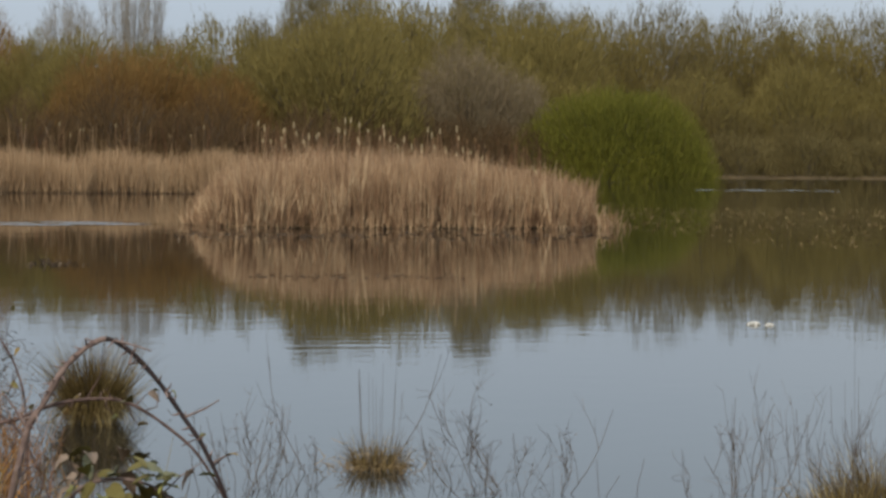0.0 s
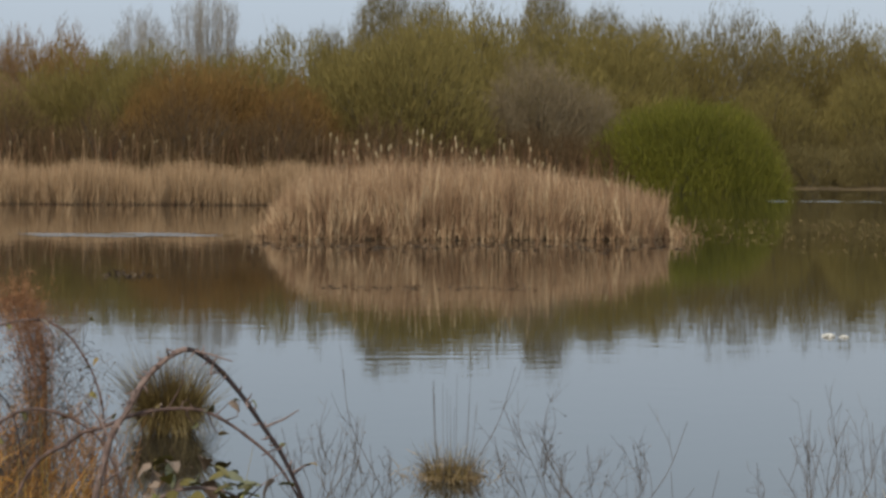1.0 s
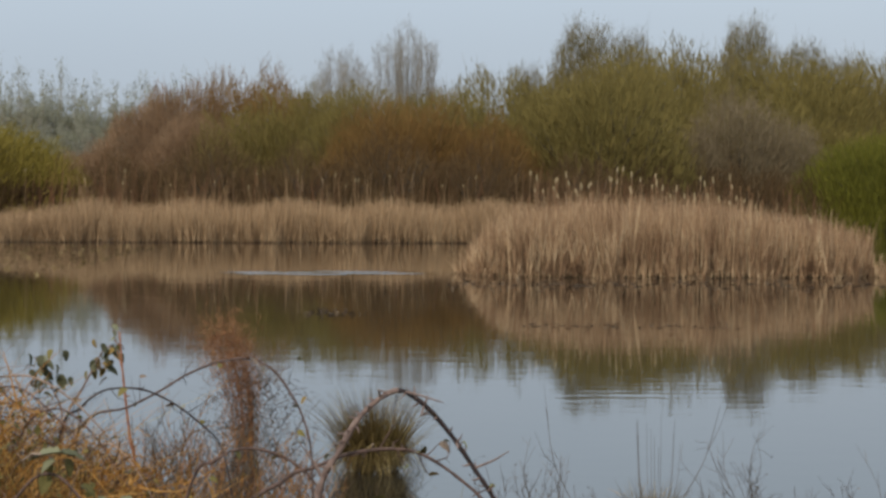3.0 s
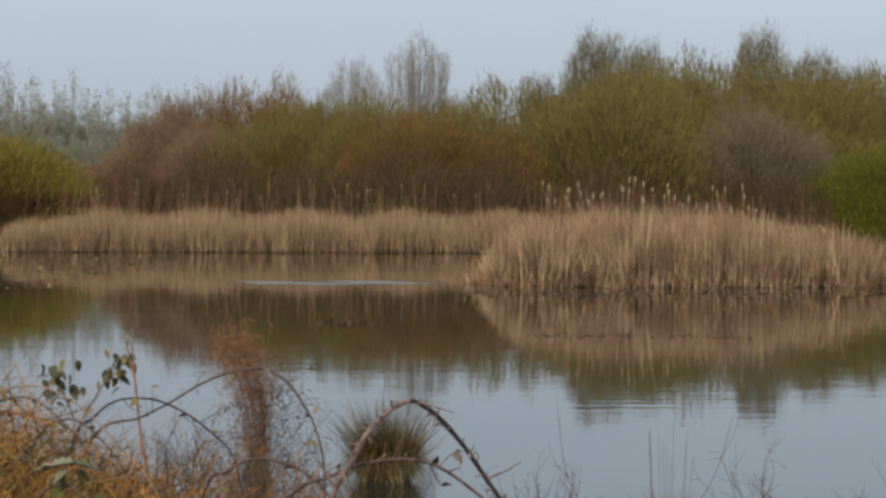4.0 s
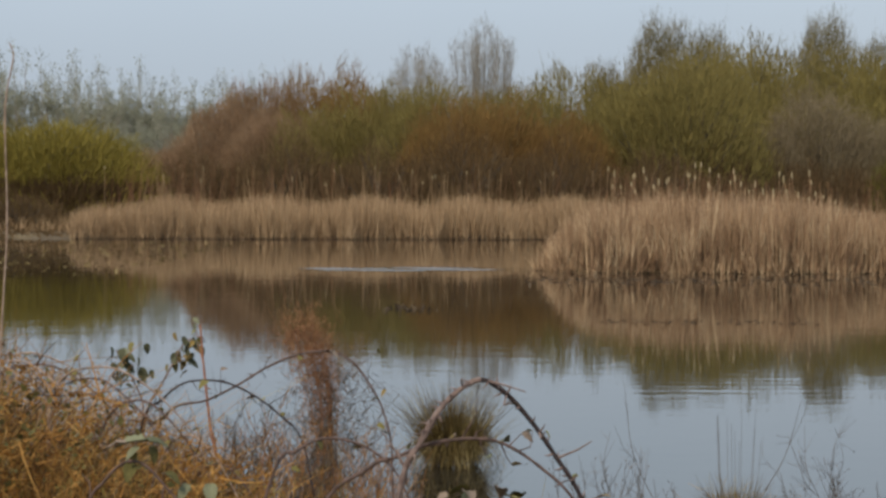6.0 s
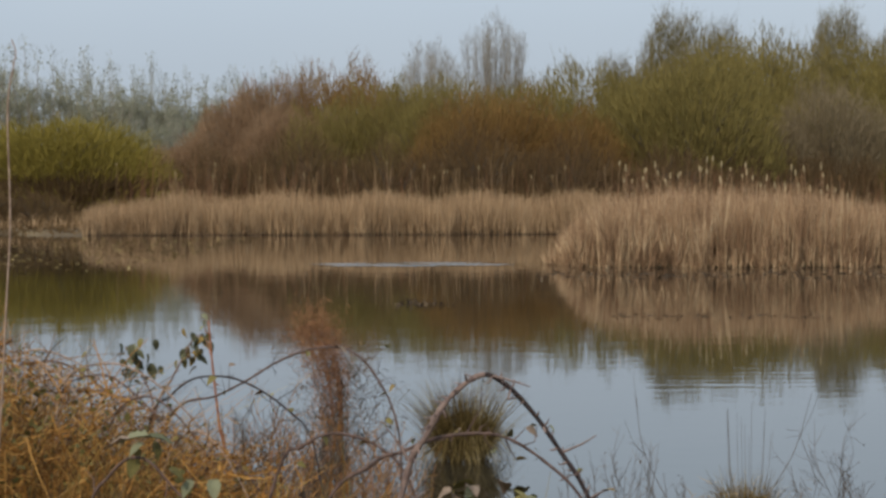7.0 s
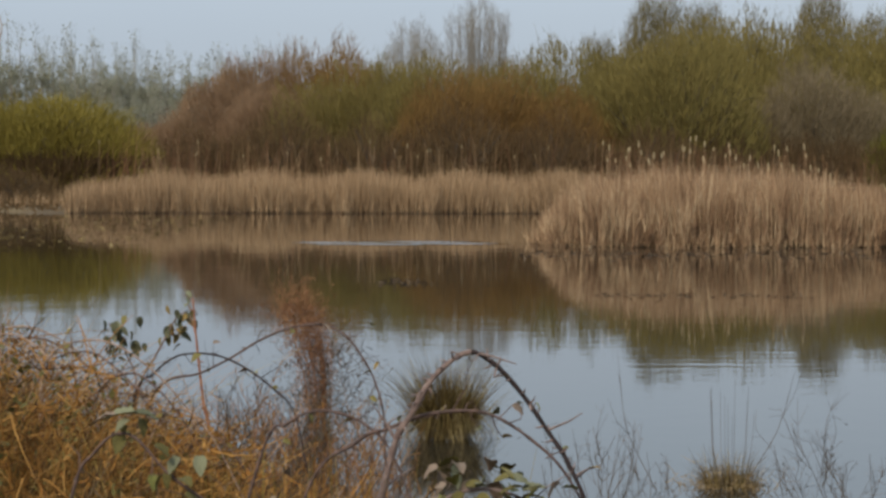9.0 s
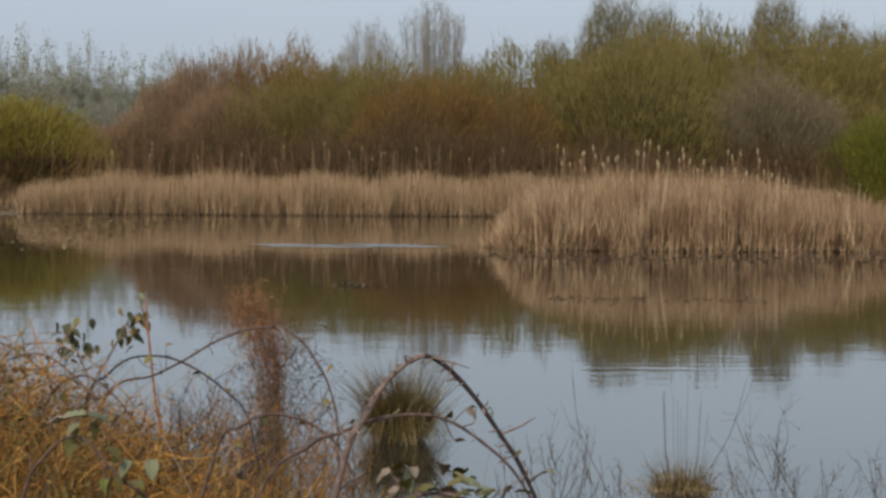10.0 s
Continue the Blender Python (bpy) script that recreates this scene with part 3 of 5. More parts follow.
# ---- reeds ----
def reed_stand(name, label, xy, height, mat, r, width=0.016, blades=3, lean=0.07, kind="stuff", category="reeds"):
    """A dense stand of dry reeds: stalks with long drooping blades, each bent its own way."""
    n = len(xy)
    base = np.column_stack([xy, np.maximum(ground_z(xy[:, 0], xy[:, 1]), -0.06) - 0.02])
    way = unit(np.column_stack([r.normal(size=(n, 2)) * lean, np.ones(n)]))
    stalk = ribbons(base, way, height, np.full(n, width * 0.9), np.column_stack([r.normal(size=(n, 2)) * 0.06, np.zeros(n)]) * height[:, None], 2, 0.5, r)
    pieces = [stalk]
    for b in range(blades):
        s = r.uniform(0.0, 0.45, n)
        foot = base + way * (height * s)[:, None]
        a = r.uniform(0, 2 * np.pi, n)
        out = np.column_stack([np.cos(a), np.sin(a), np.zeros(n)])
        bw = unit(way + out * r.uniform(0.02, 0.22, n)[:, None])
        ln = height * r.uniform(0.45, 0.85, n)
        droop = (out * r.uniform(0.0, 0.35, n)[:, None] - np.array([0, 0, 1]) * (r.uniform(0, 1, n) ** 3 * 0.55)[:, None]) * ln[:, None]
        pieces.append(ribbons(foot, bw, ln, np.full(n, width), droop, 3, 0.15, r))
    return tagged(new(name, mesh_of(name, *joined(*pieces), mat)), label, category, kind=kind)


def scatter(r, n, x0, x1, y0, y1, keep):
    x, y = r.uniform(x0, x1, n), r.uniform(y0, y1, n)
    ok = keep(x, y)
    return np.column_stack([x[ok], y[ok]])


r1 = np.random.default_rng(101)
wob = lambda x: 0.10 * np.sin(x * 3.1) + 0.07 * np.sin(x * 7.7 + 1)
isle_xy = scatter(r1, 13500, 2.2, 14.6, 54.0, 64.0, lambda x, y: island(x, y) + wob(x) > 0)
isle_h = 1.9 * np.interp(isle_xy[:, 0], [2.8, 3.3, 4.0, 4.8, 5.8, 9.0, 10.8, 12.6, 14.1], [0.36, 0.55, 0.82, 0.92, 0.97, 1.0, 0.9, 0.76, 0.62]) * r1.uniform(0.72, 1.06, len(isle_xy))
isle_h = isle_h * (1 + 0.10 * np.sin(isle_xy[:, 0] * 2.3 + isle_xy[:, 1] * 1.1) + 0.06 * np.sin(isle_xy[:, 0] * 6.1 - isle_xy[:, 1] * 2.0))
reed_stand("reed_island", "dense island of dry tan reeds standing in the pond", isle_xy, isle_h, M_REED, r1, 0.017)

# a low straggle of bent reeds off the island's tip
tip_xy = np.column_stack([13.9 + np.abs(r1.normal(size=150)) * 0.42, 57.2 + r1.normal(size=150) * 0.8])
reed_stand("straggling_reeds", "low straggle of bent reeds off the island's tip", tip_xy, r1.uniform(0.15, 0.8, 150), M_REED, r1, 0.017, 2, 0.3)
# low broken stalks round the edge of the island
rim_xy = scatter(r1, 9000, 2.0, 14.9, 53.6, 60, lambda x, y: (island(x, y) + wob(x) > -0.07) & (island(x, y) + wob(x) < 0.12))
reed_stand("broken_reeds", "short broken reed stalks along the wet island edge", rim_xy, r1.uniform(0.12, 0.75, len(rim_xy)), M_REED, r1, 0.018, 2, 0.28)
# low litter whose dark colour draws the shadow at the island's foot
mud_xy = scatter(r1, 5000, 2.0, 14.9, 53.6, 60, lambda x, y: (island(x, y) + wob(x) > -0.1) & (island(x, y) + wob(x) < 0.08))
reed_stand("rotting_reeds", "rotting reed litter coloured dark as shadow at the waterline", mud_xy, r1.uniform(0.05, 0.2, len(mud_xy)), M_REED_FOOT_SHADE, r1, 0.02, 1, 0.8)

r2 = np.random.default_rng(102)
front = lambda x: np.interp(x, [-24, -20, -18.5, -17.5, 8.5], [108, 104, 101, 99.8, 99.8]) + 0.25 * np.sin(x * 1.9) + 0.15 * np.sin(x * 4.7)
belt_xy = scatter(r2, 20000, -17.9, 13, 99, 108, lambda x, y: (y > front(x)) & (r2.uniform(0, 1, len(x)) < np.exp(-(y - front(x)) / 4.5)))
corner_xy = scatter(r2, 650, -32, -17.4, 103, 109, lambda x, y: y > np.interp(x, [-32, -23, -17.4], [108, 106, 102]))
reed_stand("low_reeds", "low broken tan reeds in the muddy far corner", corner_xy, r2.uniform(0.3, 0.95, len(corner_xy)), M_REED_FAR, r2, 0.022, 2, 0.2)
belt_h = 1.86 * np.interp(belt_xy[:, 0], [-18.3, -17.5, -16.5, -15, -8, 2, 13], [0.6, 0.72, 0.86, 0.96, 1.0, 0.98, 1.0]) * r2.uniform(0.72, 1.06, len(belt_xy)) * (1 + 0.09 * np.sin(belt_xy[:, 0] * 1.3))
reed_stand("reed_belt", "long belt of dry tan reeds along the far shore", belt_xy, belt_h, M_REED_FAR, r2, 0.021)

# thin strip with the belt's foot shadow put into its colour
shore_xy = scatter(r2, 9000, -17.6, 9, 98.6, 100.6, lambda x, y: np.abs(y - front(x) + 0.1) < 0.3)
reed_stand("rotting_reeds", "red-brown rotting reeds coloured dark as the belt's waterline shadow", shore_xy, r2.uniform(0.06, 0.24, len(shore_xy)), M_REED_FOOT_SHADE, r2, 0.03, 1, 0.8)

r3 = np.random.default_rng(103)
tall_xy = scatter(r3, 420, -17, 12, 103, 110, lambda x, y: r3.uniform(0, 1, len(x)) < np.interp(x, [-17, -12, -8, -4, 12], [1, 0.9, 0.6, 0.25, 0.2]))
reed_stand("tall_reeds", "sparse taller reddish reeds behind the tan belt", tall_xy, r3.uniform(2.4, 3.9, len(tall_xy)), M_REED_RED, r3, 0.02, 1, 0.05)
tan_xy = scatter(r3, 170, -15, 12, 101, 106, lambda x, y: x > -99)
reed_stand("tall_reeds", "scattered tall tan reed stalks over the belt", tan_xy, r3.uniform(2.3, 3.6, len(tan_xy)), M_REED_FAR, r3, 0.021, 1, 0.08)
back_xy = scatter(r3, 260, 4.5, 13.5, 59.5, 64.5, lambda x, y: island(x, y) > -0.15)
reed_stand("tall_reeds", "thin tall reed stalks at the back of the island", back_xy, r3.uniform(2.0, 2.75, len(back_xy)) * np.interp(back_xy[:, 0], [4.5, 10, 13.5], [1, 1, 0.85]), M_REED_RED, r3, 0.014, 1, 0.07)

fl_x, fl_y = r3.uniform(4.5, 12.5, 46), r3.uniform(55.0, 58.5, 46)
fl = np.column_stack([fl_x, fl_y, r3.uniform(0.7, 1.85, 46)])
tagged(new("bleached_blades", mesh_of("bleached_blades", *ribbons(fl, unit(r3.normal(size=(46, 3)) + (0, 0, 0.4)), r3.uniform(0.12, 0.35, 46), np.full(46, 0.03), r3.normal(size=(46, 3)) * 0.06, 3, 0.3, r3), M_PLUME)),
       "bleached broken blades caught among the reeds", "reeds", kind="stuff")


def cattail(x, y, h, label, fluffy):
    r = np.random.default_rng(int(abs(x) * 1000 + y * 10))
    ob = thing("cattail", x, y, max(float(ground_z(np.array(x), np.array(y))), -0.05) - 0.02, label, "cattail", "cattails over the reeds")
    lx, ly = r.normal() * 0.12, r.normal() * 0.12
    line = smooth_line([(0, 0, 0), (lx * 0.3, ly * 0.3, h * 0.5), (lx, ly, h)], 4)
    stalk = part("stalk", mesh_of("stalk", *tube(line, 0.009, 0.005, 5), M_REED, True), ob)
    d = line[-1] - line[-2]
    d = d / np.linalg.norm(d)
    size = r.uniform(0.6, 1.1)
    q = [line[-1] - d * s * size * 0.72 for s in (0.30, 0.27, 0.2, 0.1, 0.03, 0.0)]
    rad = (0.004, 0.012, 0.016, 0.013, 0.008, 0.002) if fluffy else (0.003, 0.009, 0.010, 0.010, 0.008, 0.002)
    v, f = tube(np.array(q), 1, 1, 7)
    c = np.repeat(np.array(q), 7, axis=0)
    v = c + (v - c) * np.repeat(np.array(rad), 7)[:, None] * (1 + 0.18 * r.normal(size=(len(v), 1)))
    part("seed_head", mesh_of("seed_head", v, f, M_PLUME if fluffy else M_CATTAIL, True), stalk, "pale fluffy seed head" if fluffy else "brown seed head")
    a = r.uniform(0, 6.28)
    out = np.array([[math.cos(a), math.sin(a), 0.0]])
    part("blade", mesh_of("blade", *ribbons(np.array([[0, 0, 0.3]]), unit(np.array([[0, 0, 1.0]]) + out * 0.1), np.array([h * 0.75]), np.array([0.018]), out * 0.25, 4, 0.15, r), M_REED), ob)
    return ob


r4 = np.random.default_rng(104)
for k in range(44):
    x = 4.7 + 6.6 * (k + r4.uniform(-1.5, 1.5)) / 44
    cattail(round(x, 2), round(r4.uniform(58.0, 62.5), 2), round(r4.uniform(2.2, 3.02) - 0.02 * max(0, x - 7.5) * 4, 2), "tall dry cattail with a pale fluffy seed head", True)
for k in range(16):
    x = r4.uniform(9.5, 12.8)
    cattail(round(x, 2), round(r4.uniform(58.5, 62), 2), round(r4.uniform(2.0, 2.5), 2), "dry cattail with a slim brown seed head", False)
for k in range(18):
    x = r4.uniform(-17, 8)
    cattail(round(x, 2), round(r4.uniform(101, 105), 2), round(r4.uniform(2.6, 3.4), 2), "far cattail over the reed belt", True)


# ---- the near bank and the shallows ----
M_GRASS = plant_mat("dry_bank_grass", [(0.0, (0.0704, 0.0299, 0.0088)), (0.4, (0.317, 0.148, 0.0352)), (0.75, (0.475, 0.255, 0.0704)), (1.0, (0.651, 0.458, 0.211))], 0.75, 12, 0.9)
M_GRASS_OLIVE = plant_mat("olive_bank_grass", [(0.0, (0.07, 0.055, 0.015)), (0.5, (0.215, 0.165, 0.042)), (1.0, (0.40, 0.32, 0.115))], 0.75, 12, 0.9)
M_RUSH = plant_mat("rush_blades", [(0.0, (0.0264, 0.0158, 0.00616)), (0.45, (0.0924, 0.0616, 0.0211)), (0.78, (0.194, 0.145, 0.0528)), (1.0, (0.44, 0.352, 0.176))], 0.65, 15, 3)
M_STRAW = plant_mat("wet_straw", [(0.0, (0.088, 0.0572, 0.0264)), (0.5, (0.211, 0.145, 0.066)), (1.0, (0.37, 0.273, 0.15))], 0.7, 15, 3)
M_DEAD = plant_mat("dead_grey_stems", [(0.0, (0.0264, 0.0185, 0.0123)), (0.5, (0.0748, 0.0528, 0.037)), (1.0, (0.167, 0.128, 0.0924))], 0.8, 15, 3)
M_TWIG = plant_mat("bank_tangle", [(0.0, (0.0352, 0.015, 0.00528)), (0.5, (0.22, 0.0986, 0.0229)), (1.0, (0.422, 0.238, 0.0748))], 0.8, 15, 1.5)
M_DOCK = plant_mat("rusty_dock", [(0.0, (0.11, 0.047, 0.025)), (0.5, (0.24, 0.116, 0.058)), (1.0, (0.37, 0.205, 0.11))], 0.8, 15, 3)
M_CANE = bark_mat("bramble_cane", (0.085, 0.055, 0.05), (0.225, 0.162, 0.14), 40)
M_CANE_DARK = bark_mat("dark_bramble_cane", (0.010, 0.006, 0.006), (0.034, 0.02, 0.02), 40)
M_CANE_MID = bark_mat("brown_bramble_cane", (0.04, 0.024, 0.02), (0.13, 0.08, 0.065), 40)
M_CANE_PALE = bark_mat("weathered_cane", (0.16, 0.105, 0.08), (0.34, 0.25, 0.19), 40)
M_STEM_RED = bark_mat("red_stem", (0.16, 0.06, 0.035), (0.34, 0.15, 0.08), 30)


def leaf_mat(name, dark, light, rough=0.5):
    m, t, b = nodes_of(name, rough)
    b.inputs["Specular IOR Level"].default_value = 0.2
    tc = t.nodes.new("ShaderNodeTexCoord")
    n = t.nodes.new("ShaderNodeTexNoise")
    n.inputs["Scale"].default_value, n.inputs["Detail"].default_value = 35, 4
    info = t.nodes.new("ShaderNodeObjectInfo")
    t.links.new(tc.outputs["Object"], n.inputs["Vector"])
    mix = t.nodes.new("ShaderNodeMath")
    mix.operation = "MULTIPLY_ADD"
    t.links.new(info.outputs["Random"], mix.inputs[0])
    mix.inputs[1].default_value = 0.5
    t.links.new(n.outputs["Fac"], mix.inputs[2])
    r = ramp_node(t, [(0.35, dark), (1.0, light)])
    t.links.new(mix.outputs[0], r.inputs["Fac"])
    t.links.new(r.outputs["Color"], b.inputs["Base Color"])
    bump = t.nodes.new("ShaderNodeBump")
    bump.inputs["Distance"].default_value = 0.002
    t.links.new(n.outputs["Fac"], bump.inputs["Height"])
    t.links.new(bump.outputs["Normal"], b.inputs["Normal"])
    return m


M_LITTER = bark_mat("pale_litter", (0.34, 0.33, 0.29), (0.62, 0.6, 0.55), 25)
M_LEAF = leaf_mat("bramble_leaf", (0.07, 0.08, 0.022), (0.25, 0.245, 0.07))
M_LEAF_DULL = leaf_mat("dull_bramble_leaf", (0.05, 0.045, 0.013), (0.17, 0.145, 0.046), 0.6)
M_LEAF_GREY = leaf_mat("grey_leaf_underside", (0.055, 0.06, 0.034), (0.18, 0.185, 0.115), 0.8)
M_LEAF_DEAD = leaf_mat("withered_leaf", (0.11, 0.078, 0.055), (0.25, 0.19, 0.145), 0.8)
M_LEAF_DARK = leaf_mat("dark_bramble_leaf", (0.028, 0.031, 0.016), (0.10, 0.10, 0.055), 0.7)
M_LEAF_YEL = leaf_mat("yellowed_leaf", (0.12, 0.08, 0.022), (0.25, 0.175, 0.055), 0.6)

r5 = np.random.default_rng(105)


def leaf_mesh(name, material, seed, fold=0.35, curl=0.25):
    """One bramble leaflet, 1 m long before scaling: toothed edge, folded along the rib, curled at the tip."""
    r = np.random.default_rng(seed)
    n = 9
    v, f = [], []
    for i in range(n + 1):
        t = i / n
        w = 0.31 * math.sin(math.pi * (0.04 + 0.94 * t) ** 0.75) ** 0.8 * (1 + (0.07 if i % 2 else -0.04))
        z = -curl * t * t
        for s in (-1, -0.5, 0, 0.5, 1):
            v.append((s * w, t, z + abs(s) * w * fold + 0.02 * r.normal()))
    for i in range(n):
        for k in range(4):
            a = i * 5 + k
            f.append((a, a + 1, a + 6, a + 5))
    return mesh_of(name, v, f, material, True)


LEAF_MESHES = {"green": leaf_mesh("leaf", M_LEAF, 1), "dull": leaf_mesh("leaf", M_LEAF_DULL, 2, 0.3, 0.35), "grey": leaf_mesh("leaf", M_LEAF_GREY, 3, 0.45, 0.2),
               "dead": leaf_mesh("leaf", M_LEAF_DEAD, 4, 0.35, 0.6), "yellow": leaf_mesh("leaf", M_LEAF_YEL, 5, 0.3, 0.4), "dark": leaf_mesh("leaf", M_LEAF_DARK, 6, 0.3, 0.45)}


def add_leaf(parent, kind, at, size, turn=0, pitch=20, roll=0):
    ob = new("leaf", LEAF_MESHES[kind])
    ob.parent = parent
    ob.matrix_basis = pose(*at, pitch, roll, turn) @ Matrix.Scale(size, 4)
    return ob


def cane(points, r0, r1, label, mat, leafs=(), thorns=26, spurs=4, seed=0, leaf_size=0.04, name="bramble_cane", split=0, crowd=0.004, hang=0):
    """An arching bramble cane: a tapered stem with hooked thorns, short dead side shoots and a few leaves."""
    r = np.random.default_rng(900 + seed)
    ob = thing(name, *points[0], label, "bramble", "brambles on the bank")
    line = smooth_line([np.subtract(p, points[0]) for p in points], 7)
    cut = int(len(line) * (split if split else 1.0))
    rc = r0 + (r1 - r0) * cut / len(line)
    stem = part("stem", mesh_of("stem", *tube(line[:cut], r0, rc, 7, 0.11, r), mat, True), ob)
    if split:
        part("cane_tip", mesh_of("cane_tip", *tube(line[cut - 1:], rc * 0.95, r1, 7, 0.06, r), M_CANE_DARK, True), ob, "darker drooping end of the cane")
    for k in range(thorns):
        i = r.integers(2, len(line) - 1)
        d = unit(line[i] - line[i - 1])
        o = unit(np.cross(d, r.normal(size=3)))
        a = line[i]
        part("thorn", mesh_of("thorn", *tube(np.array([a, a + o * r0 * 1.6 - d * r0 * 0.3, a + o * r0 * 2.9 - d * r0 * 1.1]), r0 * 0.5, 0.0004, 4), mat), stem)
    for k in range(spurs):
        i = r.integers(3, len(line) - 1)
        d = unit(line[i] - line[i - 1])
        o = unit(unit(np.cross(d, r.normal(size=3))) + d * 0.6 + (0, 0, 0.3))
        a, ln = line[i], r.uniform(0.02, 0.15)
        q = np.array([a, a + o * ln * 0.5 + r.normal(size=3) * 0.008, a + o * ln + r.normal(size=3) * 0.015])
        shoot = part("side_shoot", mesh_of("side_shoot", *tube(q, r0 * 0.4, r0 * 0.15, 5), mat, True), ob)
        if r.uniform() < 0.6:
            add_leaf(shoot, ("dull", "yellow", "green", "dead")[int(r.integers(0, 4))], q[-1], leaf_size * r.uniform(0.5, 0.9), r.uniform(0, 360), r.uniform(-50, 40), r.uniform(-60, 60))
    for kind, s, size in leafs:
        p = line[min(int(s * (len(line) - 1)), len(line) - 1)]
        p = p + r.normal(size=3) * crowd
        add_leaf(ob, kind, p, size, r.uniform(0, 360), r.uniform(-85, -20) if hang else r.uniform(-45, 20), r.uniform(-45, 45))
    return ob


# the stout near canes, some five metres off
cane([(-0.22, 5.6, 0.3), (-0.18, 5.45, 0.95), (-0.12, 5.4, 1.27), (-0.071, 5.38, 1.37), (-0.013, 5.37, 1.466), (0.072, 5.37, 1.529), (0.139, 5.37, 1.502), (0.214, 5.38, 1.421), (0.28, 5.38, 1.326), (0.335, 5.38, 1.24), (0.40, 5.4, 1.08), (0.5, 5.45, 0.7), (0.55, 5.5, 0.3)],
     0.0095, 0.0048, "thick thorny purplish bramble cane arching over the bank", M_CANE, [("green", 0.8, 0.05), ("green", 0.86, 0.045), ("yellow", 0.77, 0.03)], 60, 15, 1, split=0.44)
cane([(-0.5, 5.6, 0.4), (-0.36, 5.5, 1.12), (-0.21, 5.45, 1.29), (-0.139, 5.43, 1.322), (-0.035, 5.42, 1.362), (0.082, 5.42, 1.372), (0.156, 5.42, 1.353), (0.244, 5.42, 1.294), (0.325, 5.42, 1.215), (0.42, 5.45, 1.05)],
     0.006, 0.0035, "thinner brown bramble cane crossing a stouter one", M_CANE_MID, [("yellow", 0.5, 0.025), ("dead", 0.48, 0.025), ("dead", 0.44, 0.022)], 34, 11, 2)
cane([(-0.72, 6.1, 0.4), (-0.52, 6.05, 1.16), (-0.437, 6.0, 1.268), (-0.356, 6.0, 1.305), (-0.267, 6.0, 1.292), (-0.194, 6.0, 1.252), (-0.137, 6.0, 1.186), (-0.06, 6.0, 1.0)],
     0.005, 0.003, "brown bramble cane drooping over dead stems", M_CANE_MID, [("yellow", 0.62, 0.035), ("dull", 0.4, 0.035)], 26, 4, 3)
cane([(-1.2, 5.0, 0.45), (-1.11, 5.0, 1.2), (-1.072, 5.0, 1.75), (-1.062, 5.0, 1.95), (-1.066, 5.0, 2.2), (-1.05, 5.0, 2.31), (-1.045, 5.0, 2.34), (-1.055, 5.0, 2.37)],
     0.0028, 0.0014, "tall thin bare stem rising above the bank", M_CANE_PALE, [], 4, 0, 14, 0.03, "dead_stem")
# the thinner canes farther out on the bank
cane([(-1.5, 9.9, 0.3), (-1.38, 9.9, 0.86), (-1.286, 9.9, 1.0), (-1.138, 9.9, 1.034), (-0.977, 9.9, 1.114), (-0.843, 9.9, 1.195), (-0.695, 9.9, 1.254), (-0.548, 9.9, 1.267), (-0.44, 9.9, 1.216), (-0.36, 9.9, 1.114), (-0.293, 9.9, 0.98), (-0.252, 9.9, 0.765), (-0.25, 9.9, 0.2)],
     0.0065, 0.005, "long thin bramble cane arching above the shallows", M_CANE_MID, [("dead", 0.58, 0.07), ("dull", 0.5, 0.05), ("yellow", 0.8, 0.05)], 40, 18, 4, 0.05)
cane([(-1.52, 9.6, 0.3), (-1.4, 9.6, 0.95), (-1.312, 9.6, 1.06), (-1.234, 9.6, 1.128), (-1.156, 9.6, 1.154), (-1.026, 9.6, 1.149), (-0.895, 9.6, 1.094), (-0.765, 9.6, 0.998), (-0.661, 9.6, 0.88), (-0.6, 9.6, 0.6)],
     0.006, 0.004, "thin bramble cane bending down towards the water", M_CANE_DARK, [("dull", 0.5, 0.06)], 30, 16, 5, 0.05)
cane([(-1.22, 10.2, 0.25), (-1.13, 10.2, 0.70), (-1.15, 10.2, 0.867), (-1.18, 10.2, 1.143), (-1.2, 10.2, 1.378)],
     0.011, 0.004, "straight upright reddish dead stem", M_STEM_RED, [], 6, 2, 6, 0.05, "dead_stem")
cane([(-1.75, 11.6, 0.3), (-1.68, 11.6, 0.79), (-1.727, 11.6, 0.962), (-1.78, 11.6, 1.06), (-1.83, 11.6, 1.15)],
     0.007, 0.004, "leafy bramble shoot with dark dull leaflets", M_CANE,
     [(k, s, z) for k, s, z in zip(("dark", "dark", "grey", "dull", "dark") * 6, (0.66, 0.72, 0.78, 0.82, 0.86, 0.9, 0.95, 1.0) * 4, (0.07, 0.06, 0.075, 0.055) * 8)], 12, 3, 7, 0.07, crowd=0.05, hang=1)
cane([(-1.73, 11.6, 0.3), (-1.66, 11.6, 0.79), (-1.57, 11.6, 0.97), (-1.51, 11.6, 1.08), (-1.45, 11.6, 1.19), (-1.40, 11.6, 1.21)],
     0.007, 0.004, "leafy bramble shoot with yellowing leaflets", M_CANE,
     [(k, s, z) for k, s, z in zip(("dark", "dull", "grey", "yellow", "dark", "yellow") * 5, (0.6, 0.66, 0.7, 0.74, 0.8, 0.85, 0.9, 0.95, 1.0) * 3, (0.065, 0.055, 0.07, 0.05, 0.065) * 6)], 12, 3, 8, 0.07, crowd=0.05, hang=1)
